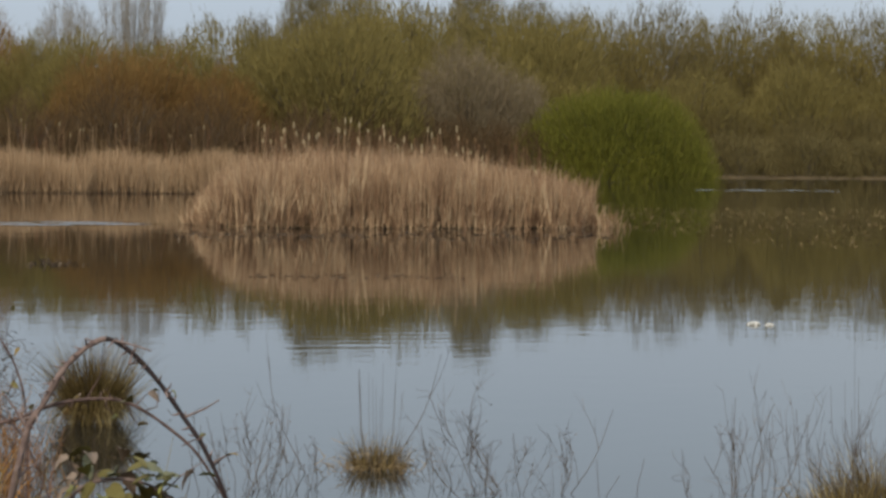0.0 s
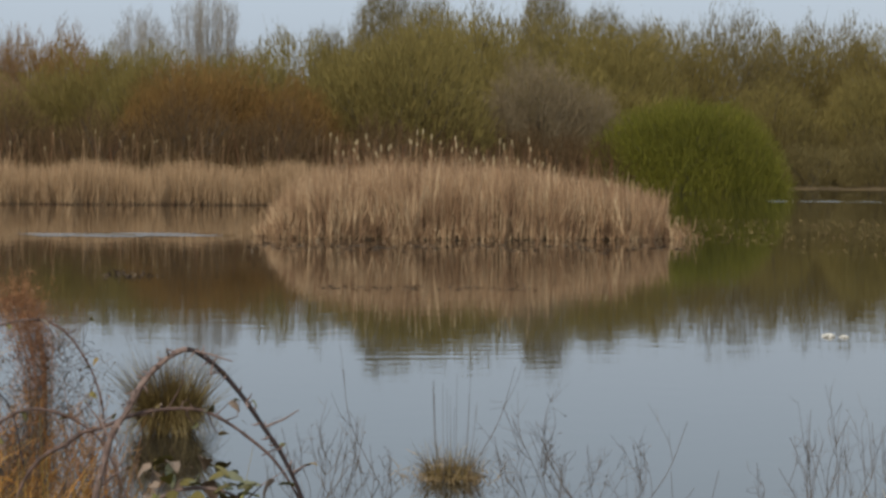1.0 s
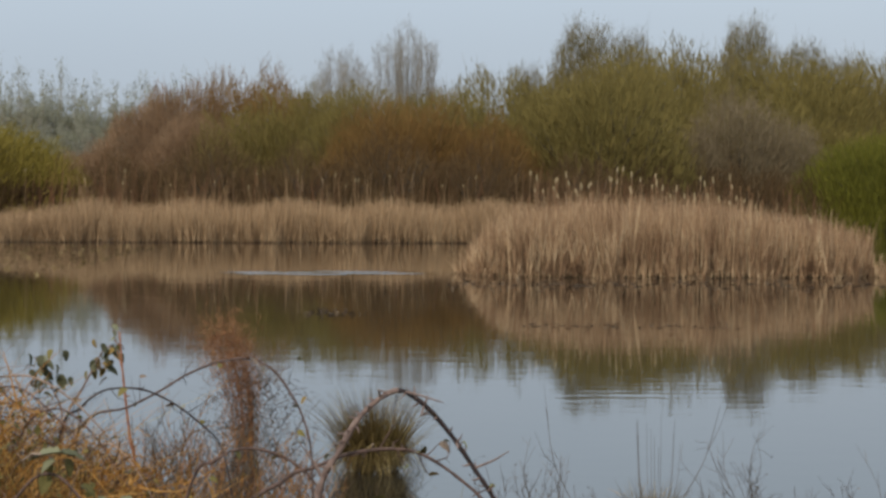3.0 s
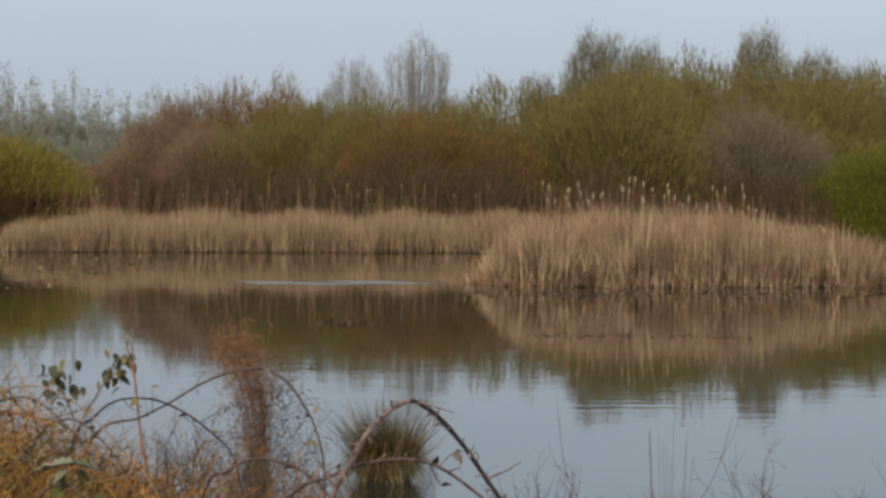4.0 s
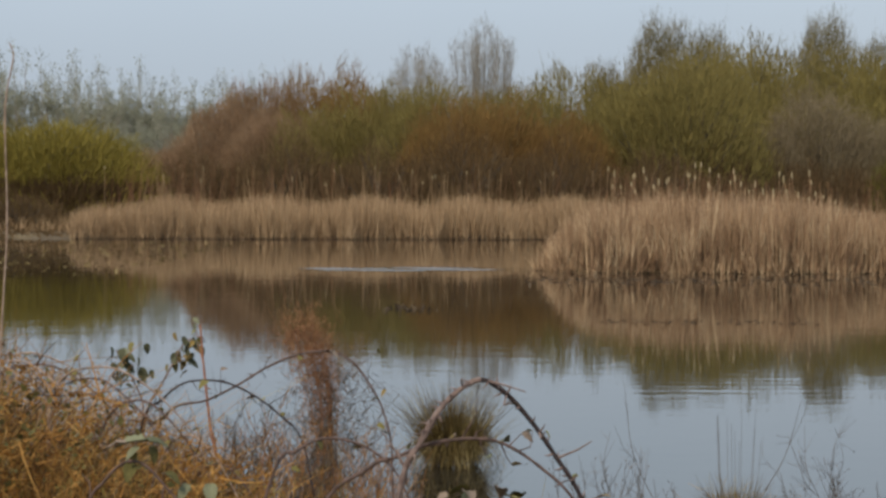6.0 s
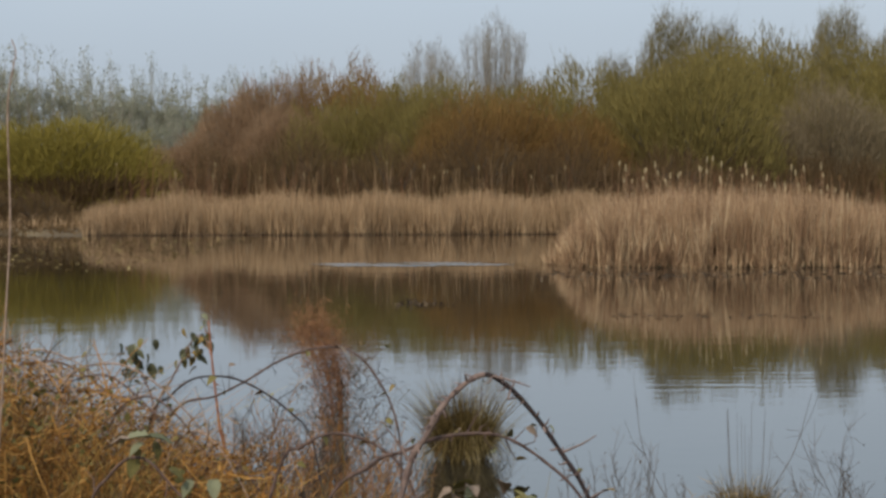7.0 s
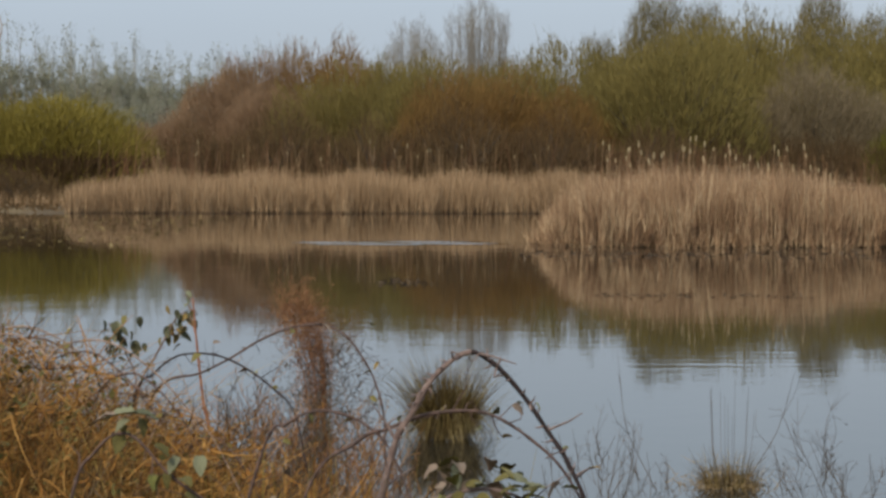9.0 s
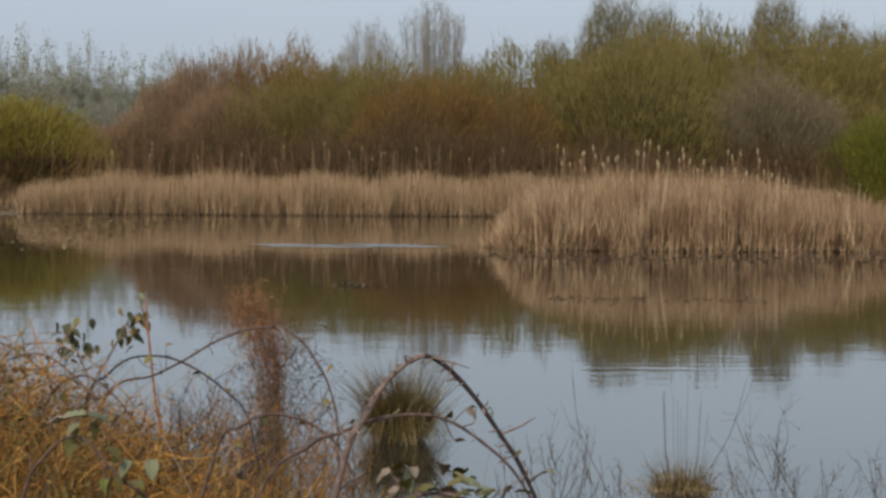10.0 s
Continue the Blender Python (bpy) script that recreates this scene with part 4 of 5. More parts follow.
cane([(-2.1, 9.4, 0.4), (-1.95, 9.4, 0.95), (-1.75, 9.4, 1.11), (-1.54, 9.4, 1.09), (-1.36, 9.4, 1.02), (-1.2, 9.4, 0.8)],
     0.007, 0.004, "brown bramble cane low over dry grass", M_CANE, [("dull", 0.6, 0.07), ("green", 0.4, 0.06), ("dull", 0.7, 0.06)], 20, 6, 9, 0.06)
cane([(-1.72, 9.0, 0.4), (-1.715, 9.0, 1.0), (-1.705, 9.0, 1.17), (-1.70, 9.0, 1.265)], 0.012, 0.008, "pale broken stick standing in dry grass", M_CANE_PALE, [], 0, 1, 10, 0.05, "dead_stem")
cane([(-2.3, 9.6, 0.4), (-2.15, 9.6, 1.1), (-1.98, 9.6, 1.27), (-1.8, 9.6, 1.25), (-1.62, 9.6, 1.13), (-1.45, 9.6, 0.92)], 0.006, 0.003, "thin arching cane in the bank's dry grass", M_CANE_PALE, [("dull", 0.5, 0.06), ("dull", 0.7, 0.06)], 12, 8, 11, 0.06)
grey_shoot = cane([(-0.95, 4.8, 0.45), (-0.85, 4.75, 1.2), (-0.78, 4.72, 1.36), (-0.70, 4.7, 1.40), (-0.6, 4.7, 1.30), (-0.45, 4.7, 1.2)], 0.0042, 0.003, "near bramble shoot with drooping grey-green leaves", M_CANE_MID,
     [("dull", 0.6, 0.05), ("dull", 0.66, 0.045), ("dull", 0.82, 0.05), ("dull", 0.86, 0.045)], 14, 3, 12, 0.05, crowd=0.02)
for kind, at, size, turn_z, pitch, roll in (("grey", (0.26, -0.10, 1.0), 0.085, 92, -4, -22), ("grey", (0.26, -0.11, 1.0), 0.07, -88, -6, 20), ("dead", (0.22, -0.11, 0.995), 0.07, 88, 6, -10), ("grey", (0.25, -0.11, 0.985), 0.05, 130, -30, -20),
                                            ("dull", (0.27, -0.08, 0.985), 0.05, -130, -55, 0), ("dull", (0.24, -0.08, 0.97), 0.045, 60, -60, 0), ("grey", (0.36, -0.10, 0.90), 0.055, 150, -42, -14), ("grey", (0.41, -0.12, 0.905), 0.06, 186, -48, 6),
                                            ("dull", (0.34, -0.1, 0.87), 0.05, 150, -60, 0), ("green", (0.30, -0.1, 0.86), 0.045, 200, -50, 0)):
    add_leaf(grey_shoot, kind, at, size * 0.85, turn_z, pitch, roll * 0.5)
cane([(-0.08, 4.9, 0.45), (-0.06, 4.85, 1.03), (0.0, 4.82, 1.215), (0.08, 4.8, 1.26), (0.18, 4.8, 1.245), (0.28, 4.8, 1.17)], 0.006, 0.003, "low bramble shoot with big green and withered leaves", M_CANE,
     [(k, s, z) for k, s, z in zip(("dull", "dead", "green", "dead", "dull", "dull", "grey", "dull") * 9, (0.5, 0.56, 0.62, 0.68, 0.74, 0.8, 0.86, 0.92, 0.97) * 8, (0.06, 0.048, 0.055, 0.044, 0.056) * 14)], 14, 3, 13, 0.05, crowd=0.05)


# old canes crossing in the thick of the bank
r7 = np.random.default_rng(107)
for k in range(12):
    y = 8.0 + 2.4 * r7.uniform(0, 1)
    x = (-2.35 + 1.15 * r7.uniform(0, 1)) * y / 9.2
    top = 2 - (2 - float(np.interp(x * 9.2 / y, [-2.3, -1.9, -1.65, -1.3, -1.02], [1.38, 1.26, 1.12, 0.98, 0.8]))) * y / 9.2 - 0.25 * r7.uniform(0, 1)
    run = (0.35 + 0.5 * r7.uniform(0, 1)) * (1 if k % 3 else -1)
    cane([(round(x, 2), round(y, 2), 0.35), (round(x + run * 0.25, 2), round(y, 2), round(top - 0.16, 2)), (round(x + run * 0.55, 2), round(y - 0.1, 2), round(top, 2)), (round(x + run * 0.85, 2), round(y - 0.2, 2), round(top - 0.09, 2)), (round(x + run * 1.15, 2), round(y - 0.2, 2), round(top - 0.36, 2))],
         0.0055, 0.003, ("old weathered bramble cane tangled in dry grass", "brown bramble cane tangled in dry grass")[k % 2], (M_CANE_PALE, M_CANE_MID)[k % 2],
         [("dull", 0.45, 0.034), ("dull", 0.6, 0.03), ("dull", 0.7, 0.036), ("yellow", 0.8, 0.03)], 14, 6, 40 + k, 0.034, crowd=0.03)


# dry grass and low growth of the bank, higher where the bank rises
def bank_top(x):
    return np.interp(x, [-4.5, -2.3, -1.9, -1.65, -1.3, -1.02, -0.75, -0.45, -0.25], [1.54, 1.47, 1.36, 1.22, 1.05, 0.9, 0.82, 0.74, 0.5])


def bank_grass(name, label, n, x0, x1, y0, y1, mat, r, width, low=0.55, keep=1.0):
    x, y = r.uniform(x0, x1, n), r.uniform(y0, y1, n)
    g = ground_z(x, y)
    scale = y / 9.2
    h = np.maximum((2 - (2 - bank_top(x / scale)) * scale - g), 0.12) * r.uniform(low, 1.0, n) ** 0.8
    base = np.column_stack([x, y, g - 0.02])
    way = unit(np.column_stack([r.normal(size=(n, 2)) * 0.16, np.ones(n)]))
    out = np.column_stack([r.normal(size=(n, 2)), -np.abs(r.normal(size=n)) * 0.6]) * 0.32 * h[:, None]
    pieces = [ribbons(base, way, h, r.uniform(0.6, 1.2, n) * width, out, 3, 0.2, r)]
    m = n // 2
    s = r.uniform(0.35, 0.95, m)
    p = base[:m] + way[:m] * (h[:m] * s)[:, None] + out[:m] * (s * s)[:, None]
    d = unit(r.normal(size=(m, 3)) + (0, 0, 0.5))
    pieces.append(ribbons(p, d, r.uniform(0.06, 0.2, m), np.full(m, width * 0.9), r.normal(size=(m, 3)) * 0.03, 4, 0.2, r))
    return tagged(new(name, mesh_of(name, *joined(*pieces), mat)), label, "grass", kind="stuff")


bank_grass("dry_grass", "tall dry orange-brown grass on the near bank", 7600, -4.2, -0.28, 7.6, 10.6, M_GRASS, r5, 0.008)
bank_grass("olive_grass", "olive and straw grass mixed through the bank growth", 4200, -3.6, -0.9, 7.7, 10.6, M_GRASS_OLIVE, r5, 0.0065, 0.3)
bank_grass("fine_dead_grass", "fine pale dead grass tips on the bank", 4200, -3.2, -0.4, 7.6, 11.5, M_DEAD, r5, 0.006, 0.6)
n = 3000
lx, ly = r5.uniform(-3.2, -0.95, n), r5.uniform(7.2, 10.5, n)
lz = 2 - (2 - bank_top(lx / (ly / 9.2))) * ly / 9.2 - r5.uniform(0.1, 0.8, n)
ok = lz > 0.5
tagged(new("bramble_leaves", mesh_of("bramble_leaves", *leaves(np.column_stack([lx, ly, lz])[ok], r5.uniform(0.015, 0.045, ok.sum()), r5, 0.6), M_LEAF_DULL)),
       "small dull green bramble leaves tangled through the bank grass", "leaves", kind="stuff")
n = 4200
lx, ly = r5.uniform(-3.4, -0.6, n), r5.uniform(7.3, 10.5, n)
lz = 2 - (2 - bank_top(lx / (ly / 9.2))) * ly / 9.2 - r5.uniform(0.03, 0.8, n)
ok = lz > 0.5
tagged(new("dead_leaves", mesh_of("dead_leaves", *leaves(np.column_stack([lx, ly, lz])[ok], r5.uniform(0.012, 0.034, ok.sum()), r5, 0.5), M_TWIG)),
       "withered tan and rust leaves caught in the bank growth", "leaves", kind="stuff")
n = 10000
lx, ly = r5.uniform(-3.4, -0.8, n), r5.uniform(7.4, 10.8, n)
lz = 2 - (2 - bank_top(lx / (ly / 9.2))) * ly / 9.2 - r5.uniform(0.0, 1.0, n) ** 0.7 * 0.85
ok = lz > 0.35
tagged(new("bank_tangle", mesh_of("bank_tangle", *ribbons(np.column_stack([lx, ly, lz])[ok], unit(r5.normal(size=(ok.sum(), 3))), r5.uniform(0.06, 0.3, ok.sum()), r5.uniform(0.003, 0.008, ok.sum()), r5.normal(size=(ok.sum(), 3)) * 0.05, 3, 0.3, r5), M_TWIG)),
       "brown tangle of dead twigs and leaf litter in the bank growth", "undergrowth", kind="stuff")
gx, gy = r5.uniform(-0.62, 0.45, 900), r5.uniform(4.6, 5.6, 900)
base = np.column_stack([gx, gy, ground_z(gx, gy) - 0.02])
hh = r5.uniform(0.45, 0.95, 900) * np.interp(gx, [-0.6, -0.2, 0.1, 0.45], [0.95, 1.0, 0.85, 0.6])
tagged(new("green_grass", mesh_of("green_grass", *ribbons(base, unit(np.column_stack([r5.normal(size=(900, 2)) * 0.12, np.ones(900)])), hh, np.full(900, 0.006), r5.normal(size=(900, 3)) * 0.08, 4, 0.15, r5), M_GRASS_OLIVE)),
       "fresh green and straw grass at the foot of the brambles", "grass", kind="stuff")


def tussock(x, y, h, rad, label, n, mats, stems=0, seed=0, flare=0.5, crown=0.3, litter=0):
    """A rush tussock: blades that burst from a small raised crown, with a skirt of dead straw that hangs into the water."""
    r = np.random.default_rng(700 + seed)
    ob = thing("rush_tussock", x, y, -0.02, label, "grass tussock", "tussocks in the shallows")
    top = h * crown
    a, q = r.uniform(0, 2 * np.pi, n), np.sqrt(r.uniform(0, 1, n))
    out = np.column_stack([np.cos(a), np.sin(a), np.zeros(n)])
    base = out * (q * rad * 0.68)[:, None] + np.array([0, 0, 1.0]) * (top * r.uniform(0.0, 1, n))[:, None]
    way = unit(out * (q * flare + 0.18 * r.normal(size=n))[:, None] + np.array([0, 0, 1.0]) + 0.12 * r.normal(size=(n, 3)))
    ln = (h - top) * r.uniform(0.4, 1.12, n) * (1 - 0.2 * q)
    bend = out * (ln * r.uniform(0, 0.35, n))[:, None] - np.array([0, 0, 1.0]) * (ln * r.uniform(0, 1, n) ** 3 * 0.5)[:, None]
    part("blade_mound", mesh_of("blade_mound", *ribbons(base, way, ln, r.uniform(0.003, 0.007, n), bend, 3, 0.15, r), mats[0]), ob)
    m = n // 2
    a = r.uniform(0, 2 * np.pi, m)
    out = np.column_stack([np.cos(a), np.sin(a), np.zeros(m)])
    foot = out * (rad * r.uniform(0.35, 0.75, m))[:, None] + np.array([0, 0, 1.0]) * (top * r.uniform(0.5, 1.5, m))[:, None]
    way = unit(out * r.uniform(0.3, 1, m)[:, None] + np.array([0, 0, 0.5]) + 0.35 * r.normal(size=(m, 3)))
    ln = r.uniform(0.3, 0.75, m) * h * 0.6
    part("dead_straw", mesh_of("dead_straw", *ribbons(foot, way, ln, r.uniform(0.003, 0.007, m), (out * 0.15 - np.array([0, 0, 1.5])) * (ln * r.uniform(0.5, 1.3, m))[:, None], 4, 0.2, r), mats[1]), ob, "drooping dead straw")
    if litter:
        p = np.column_stack([r.normal(size=(litter, 2)) * rad * 0.55, np.abs(r.normal(size=litter)) * h * 0.16])
        tagged(part("straw_tangle", mesh_of("straw_tangle", *ribbons(p, unit(r.normal(size=(litter, 3)) + (0, 0, 0.35)), r.uniform(0.03, 0.12, litter), np.full(litter, 0.005), r.normal(size=(litter, 3)) * 0.02, 2, 0.3, r), mats[1]), ob), "tangle of olive and straw bits", kind="stuff")
    for k in range(stems):
        a, e = r.uniform(0, 6.28), r.uniform(0.25, 0.5)
        p = np.array([(math.cos(a) * rad * 0.3, math.sin(a) * rad * 0.3, 0), (math.cos(a) * rad * e * 1.4, math.sin(a) * rad * e, h * 0.8), (math.cos(a) * rad * e * 1.6, math.sin(a) * rad * e, h * r.uniform(1.4, 2.1))])
        part("tall_stem", mesh_of("tall_stem", *tube(smooth_line(p, 5), 0.0016, 0.0008, 5), M_DEAD, True), ob)
    return ob


tussock(0.07, 15.6, 0.78, 0.29, "round rush tussock of straw and olive blades in the water", 1900, (M_RUSH, M_RUSH), seed=1, flare=0.36, crown=0.26, litter=320)
tussock(1.85, 13.15, 0.34, 0.26, "flat straw-coloured tussock with tall thin stems in the water", 240, (M_RUSH, M_STRAW), stems=12, seed=2, flare=0.3, crown=0.12, litter=620)
tussock(4.55, 11.4, 0.44, 0.5, "straw tussock among dead stems near the bank", 700, (M_RUSH, M_STRAW), stems=6, seed=3, flare=0.4, crown=0.12, litter=200)
tussock(4.15, 11.0, 0.3, 0.4, "low straw tussock near the bank", 420, (M_RUSH, M_STRAW), stems=4, seed=4, crown=0.12, litter=150)


def dead_plant(x, y, h, label, seed, mat=M_DEAD, branches=5, lean=(0.0, 0.0), spread=0.5, thick=0.0035, twigs=3, name="dead_stem", group="dead stems in the shallows"):
    """A dead water plant: one bent stem with forked side branches and thin tips."""
    r = np.random.default_rng(500 + seed)
    ob = thing(name, x, y, min(float(ground_z(np.array(x), np.array(y))), -0.02) if y > 11.8 else float(ground_z(np.array(x), np.array(y))) - 0.02, label, "dead plant", group)
    z0 = -ob.location.z
    h = h + max(z0, 0)
    k1, k2 = r.normal(size=2) * 0.06 * h, r.normal(size=2) * 0.05 * h
    line = smooth_line([(0, 0, 0), (lean[0] * h * 0.3 + k1[0], lean[1] * h * 0.3 + k1[1], h * 0.38), (lean[0] * h * 0.7 + k2[0], lean[1] * h * 0.7, h * 0.72), (lean[0] * h, lean[1] * h, h)], 5)
    stem = part("stem", mesh_of("stem", *tube(line, thick, thick * 0.35, 5, 0.05, r), mat, True), ob)
    for b in range(branches):
        i = int(r.uniform(0.3, 0.9) * (len(line) - 1))
        a = r.uniform(0, 6.28)
        d = unit(np.array([math.cos(a) * spread, math.sin(a) * spread, 0.8]))
        ln = h * r.uniform(0.14, 0.34)
        q = smooth_line([line[i], line[i] + d * ln * 0.5 + r.normal(size=3) * 0.02, line[i] + d * ln + np.array([0, 0, 0.1 * ln])], 4)
        pieces = [tube(q, thick * 0.55, thick * 0.22, 4)]
        for t in range(twigs):
            s = q[r.integers(2, len(q))]
            e = s + unit(d + 0.6 * r.normal(size=3)) * ln * r.uniform(0.2, 0.5)
            if r.uniform() < 0.3:
                pieces.append(leaves(e[None], np.array([0.017]), r, 0.5))
            pieces.append(tube(np.array([s, (s + e) / 2 + r.normal(size=3) * 0.006, e]), thick * 0.35, thick * 0.18, 4))
        part("branch", mesh_of("branch", *joined(*pieces), mat, True), stem)
    return ob


GREY, BROWN = "grey-brown dead branching stem standing in shallow water", "thin brown dead stem in the shallows"
# the leaning bush of dead twigs
for k, (x, y, h, lx_, ly_) in enumerate([(2.62, 12.0, 0.42, -0.45, 0.1), (2.6, 12.1, 0.5, -0.5, 0), (2.65, 12.05, 0.36, -0.15, 0), (2.58, 11.9, 0.34, -0.7, 0.1), (2.68, 12.0, 0.36, 0.1, 0), (2.55, 12.2, 0.46, -0.3, 0.1)]):
    dead_plant(x, y, h, "tangled grey dead stem leaning over the water", k, branches=9, lean=(lx_, ly_), spread=0.5, twigs=5)
for k, (x, h) in enumerate([(0.92, 0.45), (1.02, 0.36), (1.12, 0.42), (1.2, 0.3), (0.84, 0.3), (1.3, 0.33), (0.96, 0.3), (1.06, 0.24), (1.16, 0.34), (0.88, 0.4), (1.25, 0.22), (1.36, 0.26), (0.78, 0.26), (1.0, 0.5), (2.12, 0.3), (2.2, 0.36), (2.3, 0.28), (2.4, 0.33), (2.05, 0.25)]):
    dead_plant(x, 12.3 + 0.05 * (k % 4), h, GREY, 20 + k, branches=5, lean=((-0.2, 0.16, -0.06)[k % 3], 0), spread=0.35, twigs=3)
dead_plant(1.5, 13.0, 0.72, BROWN, 40, branches=3, lean=(-0.28, 0), spread=0.9, twigs=1)
dead_plant(2.0, 13.0, 0.74, BROWN, 41, branches=1, lean=(0.18, 0), spread=0.4, twigs=1)
dead_plant(2.78, 12.0, 0.5, "forked dead stem alone in the water", 42, branches=4, lean=(0.3, 0), spread=0.45, twigs=2)
for k, (x, h) in enumerate([(2.98, 0.22), (3.27, 0.22), (3.12, 0.12)]):
    dead_plant(x, 11.9, h, BROWN, 45 + k, branches=0)
for k in range(24):
    x = 3.5 + 1.15 * (k + r5.uniform(0, 0.9)) / 24
    dead_plant(round(x, 2), round(11.2 + r5.uniform(0, 0.7), 2), round(r5.uniform(0.3, 0.6), 2), GREY, 60 + k, branches=int(r5.integers(2, 6)), lean=(round(r5.normal() * 0.12, 2), 0), spread=0.32, twigs=3)
# the thin dead growth between bank and tussock
for k in range(165):
    x = -1.35 + 1.15 * r5.uniform(0, 1)
    y = 9.8 + 3.0 * r5.uniform(0, 1)
    top = np.interp(x * 9.9 / y, [-1.35, -0.8, -0.5, -0.2], [0.95, 0.95, 0.88, 0.72]) * r5.uniform(0.55, 1.05)
    top = 2 - (2 - top) * y / 10.5
    dead_plant(round(x, 2), round(y, 2), round(max(top - 0.05, 0.2), 2), BROWN, 120 + k, (M_DEAD, M_TWIG, M_DEAD, M_DOCK)[k % 4], int(r5.integers(4, 8)), (round(r5.normal() * 0.15, 2), 0), 0.6, 0.004, 3)
for k in range(10):
    dead_plant(round(0.62 - 0.95 * r5.uniform(0, 1), 2), round(9.6 + 0.8 * r5.uniform(0, 1), 2), round(r5.uniform(0.35, 0.62), 2), GREY, 180 + k, branches=4, lean=(round(r5.normal() * 0.25, 2), 0), twigs=3, thick=0.0035)


def dock(x, y, h, label, seed):
    """Rusty dock: stems that rise close together and lean over into feathery seed plumes, above a dark tangle."""
    r = np.random.default_rng(seed)
    ob = thing("dock_plant", x, y, -0.03, label, "dock plant")
    for k in range(30):
        a = r.uniform(0, 6.28)
        t = np.array([math.cos(a), math.sin(a), 0]) * r.uniform(0.03, 0.2)
        line = smooth_line([t * 0.6 + (0.1, 0, 0), t * 1.0 + (0.06, 0, h * 0.45), t * 1.5 + (-0.1, 0, h * r.uniform(0.7, 1.0))], 5)
        stem = part("stem", mesh_of("stem", *tube(line, 0.0035, 0.0012, 5), M_DOCK, True), ob)
        m = 180
        s = r.uniform(0, 1, m) ** 0.6
        i = (s * (len(line) - 1)).astype(int)
        p = line[i] + r.normal(size=(m, 3)) * (0.03 + 0.045 * s)[:, None]
        tagged(part("seed_spike", mesh_of("seed_spike", *ribbons(p, unit(r.normal(size=(m, 3)) + (-0.3, 0, 1.0)), r.uniform(0.02, 0.07, m), np.full(m, 0.0045), r.normal(size=(m, 3)) * 0.01, 2, 0.3, r), M_DOCK), stem), kind="stuff")
    m = 900
    p = np.column_stack([r.normal(size=(m, 2)) * (0.2, 0.16) + (0.14, 0), r.uniform(0.0, 1, m) ** 1.3 * 0.62])
    part("dead_foliage", mesh_of("dead_foliage", *ribbons(p, unit(r.normal(size=(m, 3)) + (0, 0, 0.5)), r.uniform(0.05, 0.18, m), np.full(m, 0.007), r.normal(size=(m, 3)) * 0.03, 3, 0.2, r), M_DEAD), ob, "dark withered foliage")
    return ob


dock(-1.05, 17.0, 1.2, "rusty red-brown dock with feathery seed spikes in the water", 801)

# ---- bits that float or poke out of the pond ----
def flotsam(name, label, xy, size, mat, r, rise=0.5):
    n = len(xy)
    base = np.column_stack([xy, np.maximum(ground_z(xy[:, 0], xy[:, 1]), 0) - 0.005])
    way = unit(np.column_stack([r.normal(size=(n, 2)), np.abs(r.normal(size=n)) * rise + 0.05]))
    return tagged(new(name, mesh_of(name, *ribbons(base, way, r.uniform(0.4, 1.2, n) * size, np.full(n, size * 0.16), r.normal(size=(n, 3)) * (0.2 * size, 0.2 * size, 0.0), 2, 0.4, r), mat)), label, "plant debris", kind="stuff")


r6 = np.random.default_rng(106)
def weed_xy(n):
    return np.column_stack([14.6 + 28 * r6.uniform(0, 1, n), 44 + 34 * r6.uniform(0, 1, n) ** 1.1])


flotsam("pond_weed", "straggling olive weed poking out of open water", weed_xy(4600), 0.11, M_RUSH, r6, 0.15)
flotsam("pond_weed", "pale dead weed bits on open water", weed_xy(4200), 0.1, M_STRAW, r6, 0.15)
flotsam("floating_reeds", "broken reed bits floating off the island", np.column_stack([r6.uniform(2, 13, 260), 50.5 + r6.normal(size=260) * 1.6]), 0.2, M_DEAD, r6, 0.15)
flotsam("floating_reeds", "thin line of floating reed bits", np.column_stack([r6.uniform(2.6, 6.0, 130), 33.5 + r6.normal(size=130) * 0.5]), 0.11, M_DEAD, r6, 0.2)
flotsam("sunken_tuft", "small drowned grass tuft barely above the water", np.array([-0.6, 37.4]) + r6.normal(size=(90, 2)) * (0.25, 0.5), 0.13, M_DEAD, r6, 0.5)
flotsam("drowned_stems", "dead stems standing in the shallow far corner", np.column_stack([r6.uniform(-17, -8.5, 1100), r6.uniform(52, 94, 1100)]), 0.16, M_RUSH, r6, 0.3)
mx_, my_ = r6.uniform(-38, -17.6, 5200), r6.uniform(101, 134, 5200)
flotsam("dead_brush", "low dark dead brush on the muddy far corner", np.column_stack([mx_, my_])[my_ > np.interp(mx_, [-38, -23, -18], [105, 104, 100.5])], 0.55, TREE_MATS["brown"], r6, 0.7)


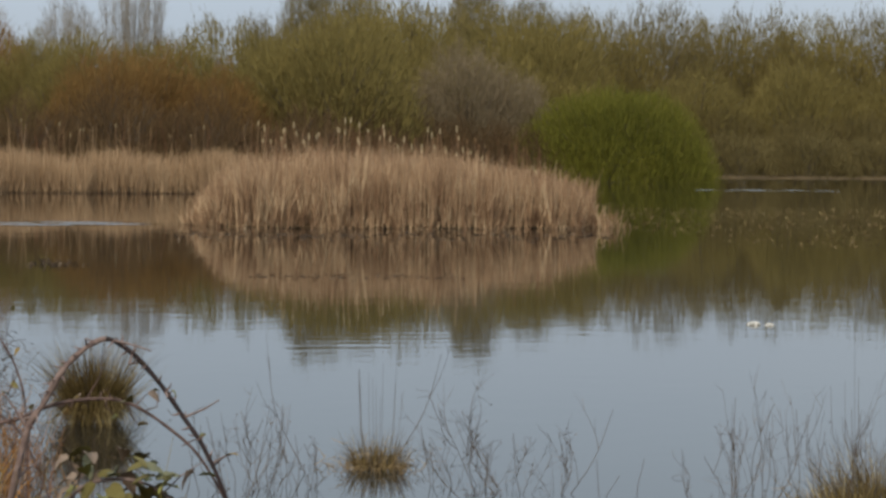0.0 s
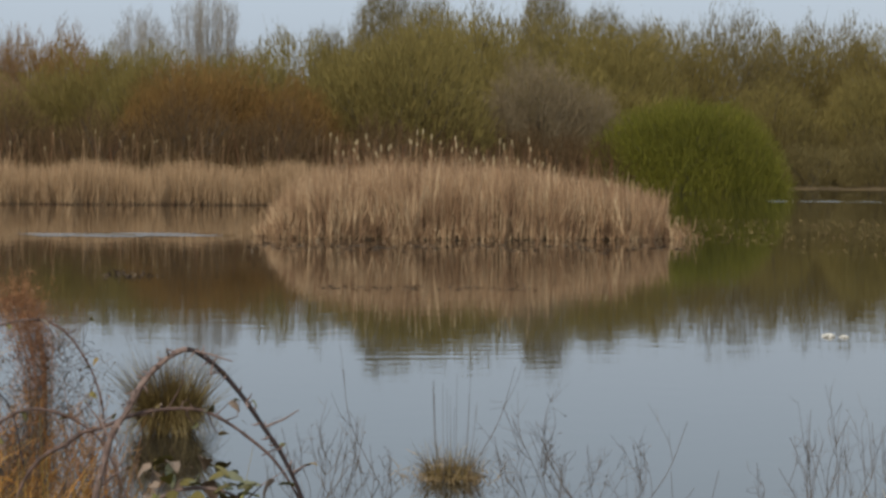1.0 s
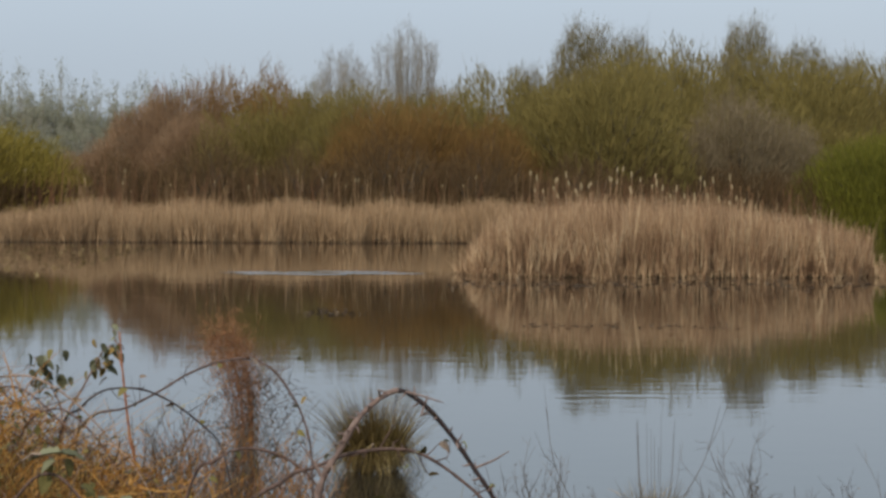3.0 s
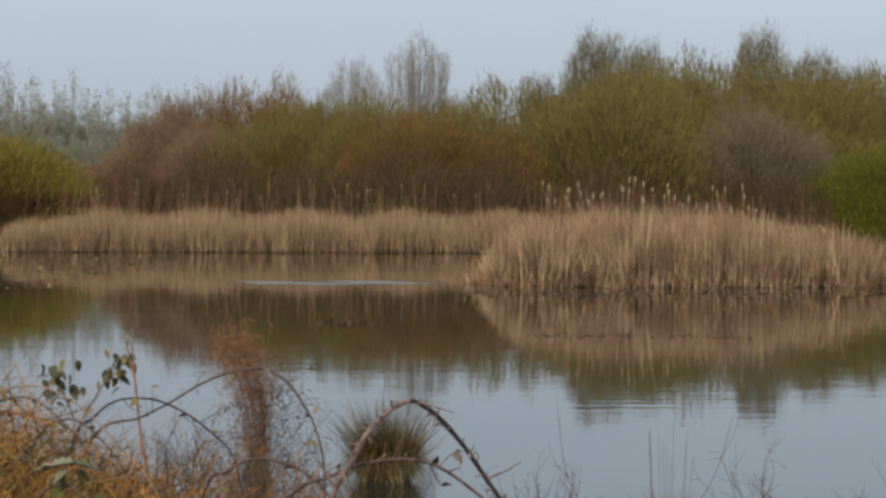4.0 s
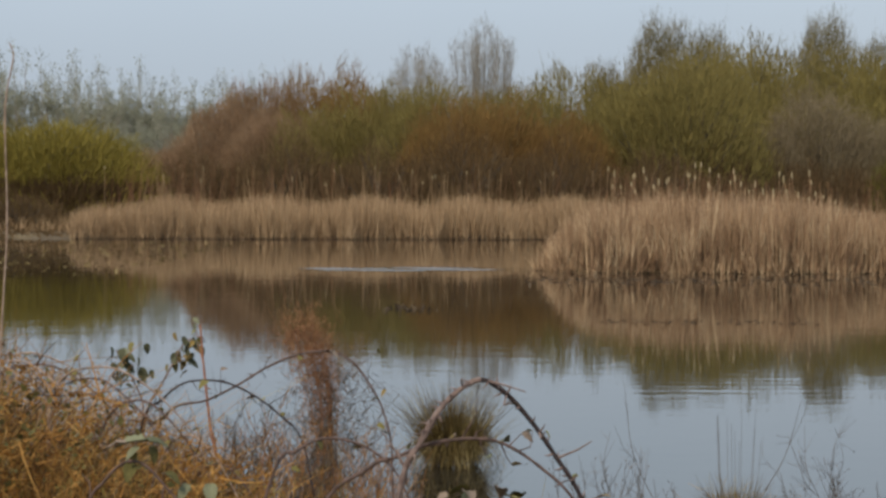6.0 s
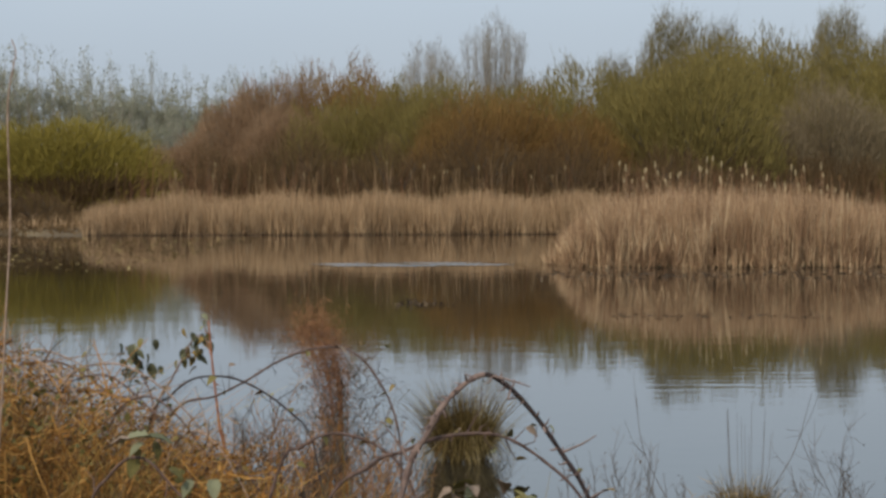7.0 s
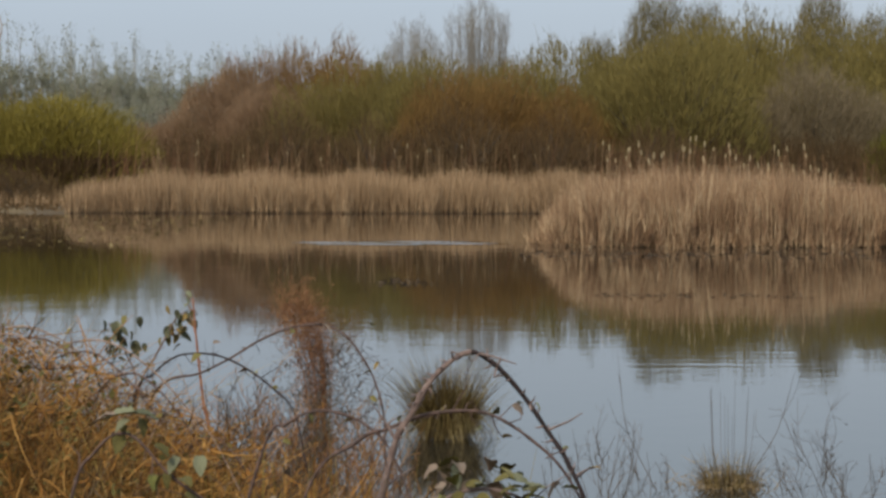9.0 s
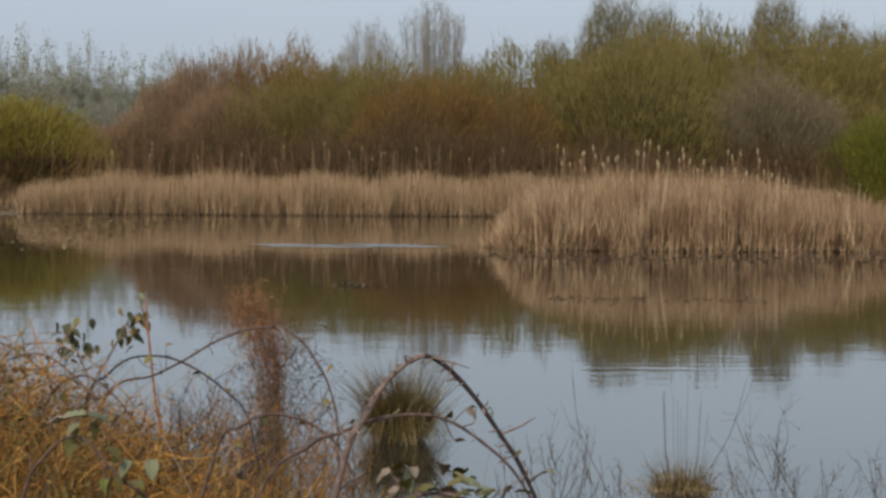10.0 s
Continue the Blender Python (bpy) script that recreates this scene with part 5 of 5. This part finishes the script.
def float_lump(x, y, size, label, seed):
    r = np.random.default_rng(seed)
    bm = bmesh.new()
    bmesh.ops.create_icosphere(bm, subdivisions=3, radius=size)
    for v in bm.verts:
        q = noise.noise(v.co * (2.2 / size) + Vector((seed, 0, 0)))
        v.co = v.co * (1 + 0.5 * q)
        v.co.z = v.co.z * 0.4
    me = bpy.data.meshes.new("floating_litter")
    bm.to_mesh(me)
    bm.free()
    me.materials.append(M_LITTER)
    ob = new("floating_litter", me)
    ob.location = (x, y, size * 0.1)
    return tagged(ob, label, "litter")


float_lump(7.86, 23.9, 0.075, "crumpled pale litter floating on the pond", 3)
float_lump(8.02, 23.8, 0.05, "small pale litter floating beside a larger piece", 9)


# ---- ripples: short steep wavelets left on the slack water ----
def ripple_patch(x0, x1, y0, y1, label, seed, wave=0.34, amp=0.008):
    """A lens of wavelets that dies away at its edges; it lies a few millimetres over the water."""
    xs, ys = np.linspace(x0, x1, 80), np.linspace(y0, y1, 100)

    def z(x, y):
        u, v = (x - (x0 + x1) / 2) / ((x1 - x0) / 2), (y - (y0 + y1) / 2) / ((y1 - y0) / 2)
        fade = np.clip(1 - u ** 2, 0, 1) * np.clip(1 - v ** 2, 0, 1)
        patchy = np.clip(0.25 + 0.9 * np.sin(y * 4.3 + 0.5 * np.sin(x * 0.8 + seed)) * np.sin(x * 0.9 + y * 0.7 + seed), 0, 1)
        return -0.012 + 0.018 * fade ** 0.3 * (fade > 0) + amp * fade * patchy * (np.sin(y * 2 * np.pi / wave + 0.8 * np.sin(x * 1.3)) + 0.4 * np.sin(y * 5.1 / wave + x * 2.2))
    ob = new("water_ripple", mesh_of("water_ripple", *sheet(xs, ys, z), M_WATER, True))
    return tagged(ob, label, "ripple", kind="structure")


ripple_patch(-4.6, 2.5, 56.2, 60.6, "streak of small wavelets catching the sky", 1)
ripple_patch(33, 46, 116, 123, "far streak of wavelets on dark water", 2, 0.6, 0.014)
ripple_patch(44, 75, 168, 180, "wavelets along the far shore", 3, 0.9, 0.02)
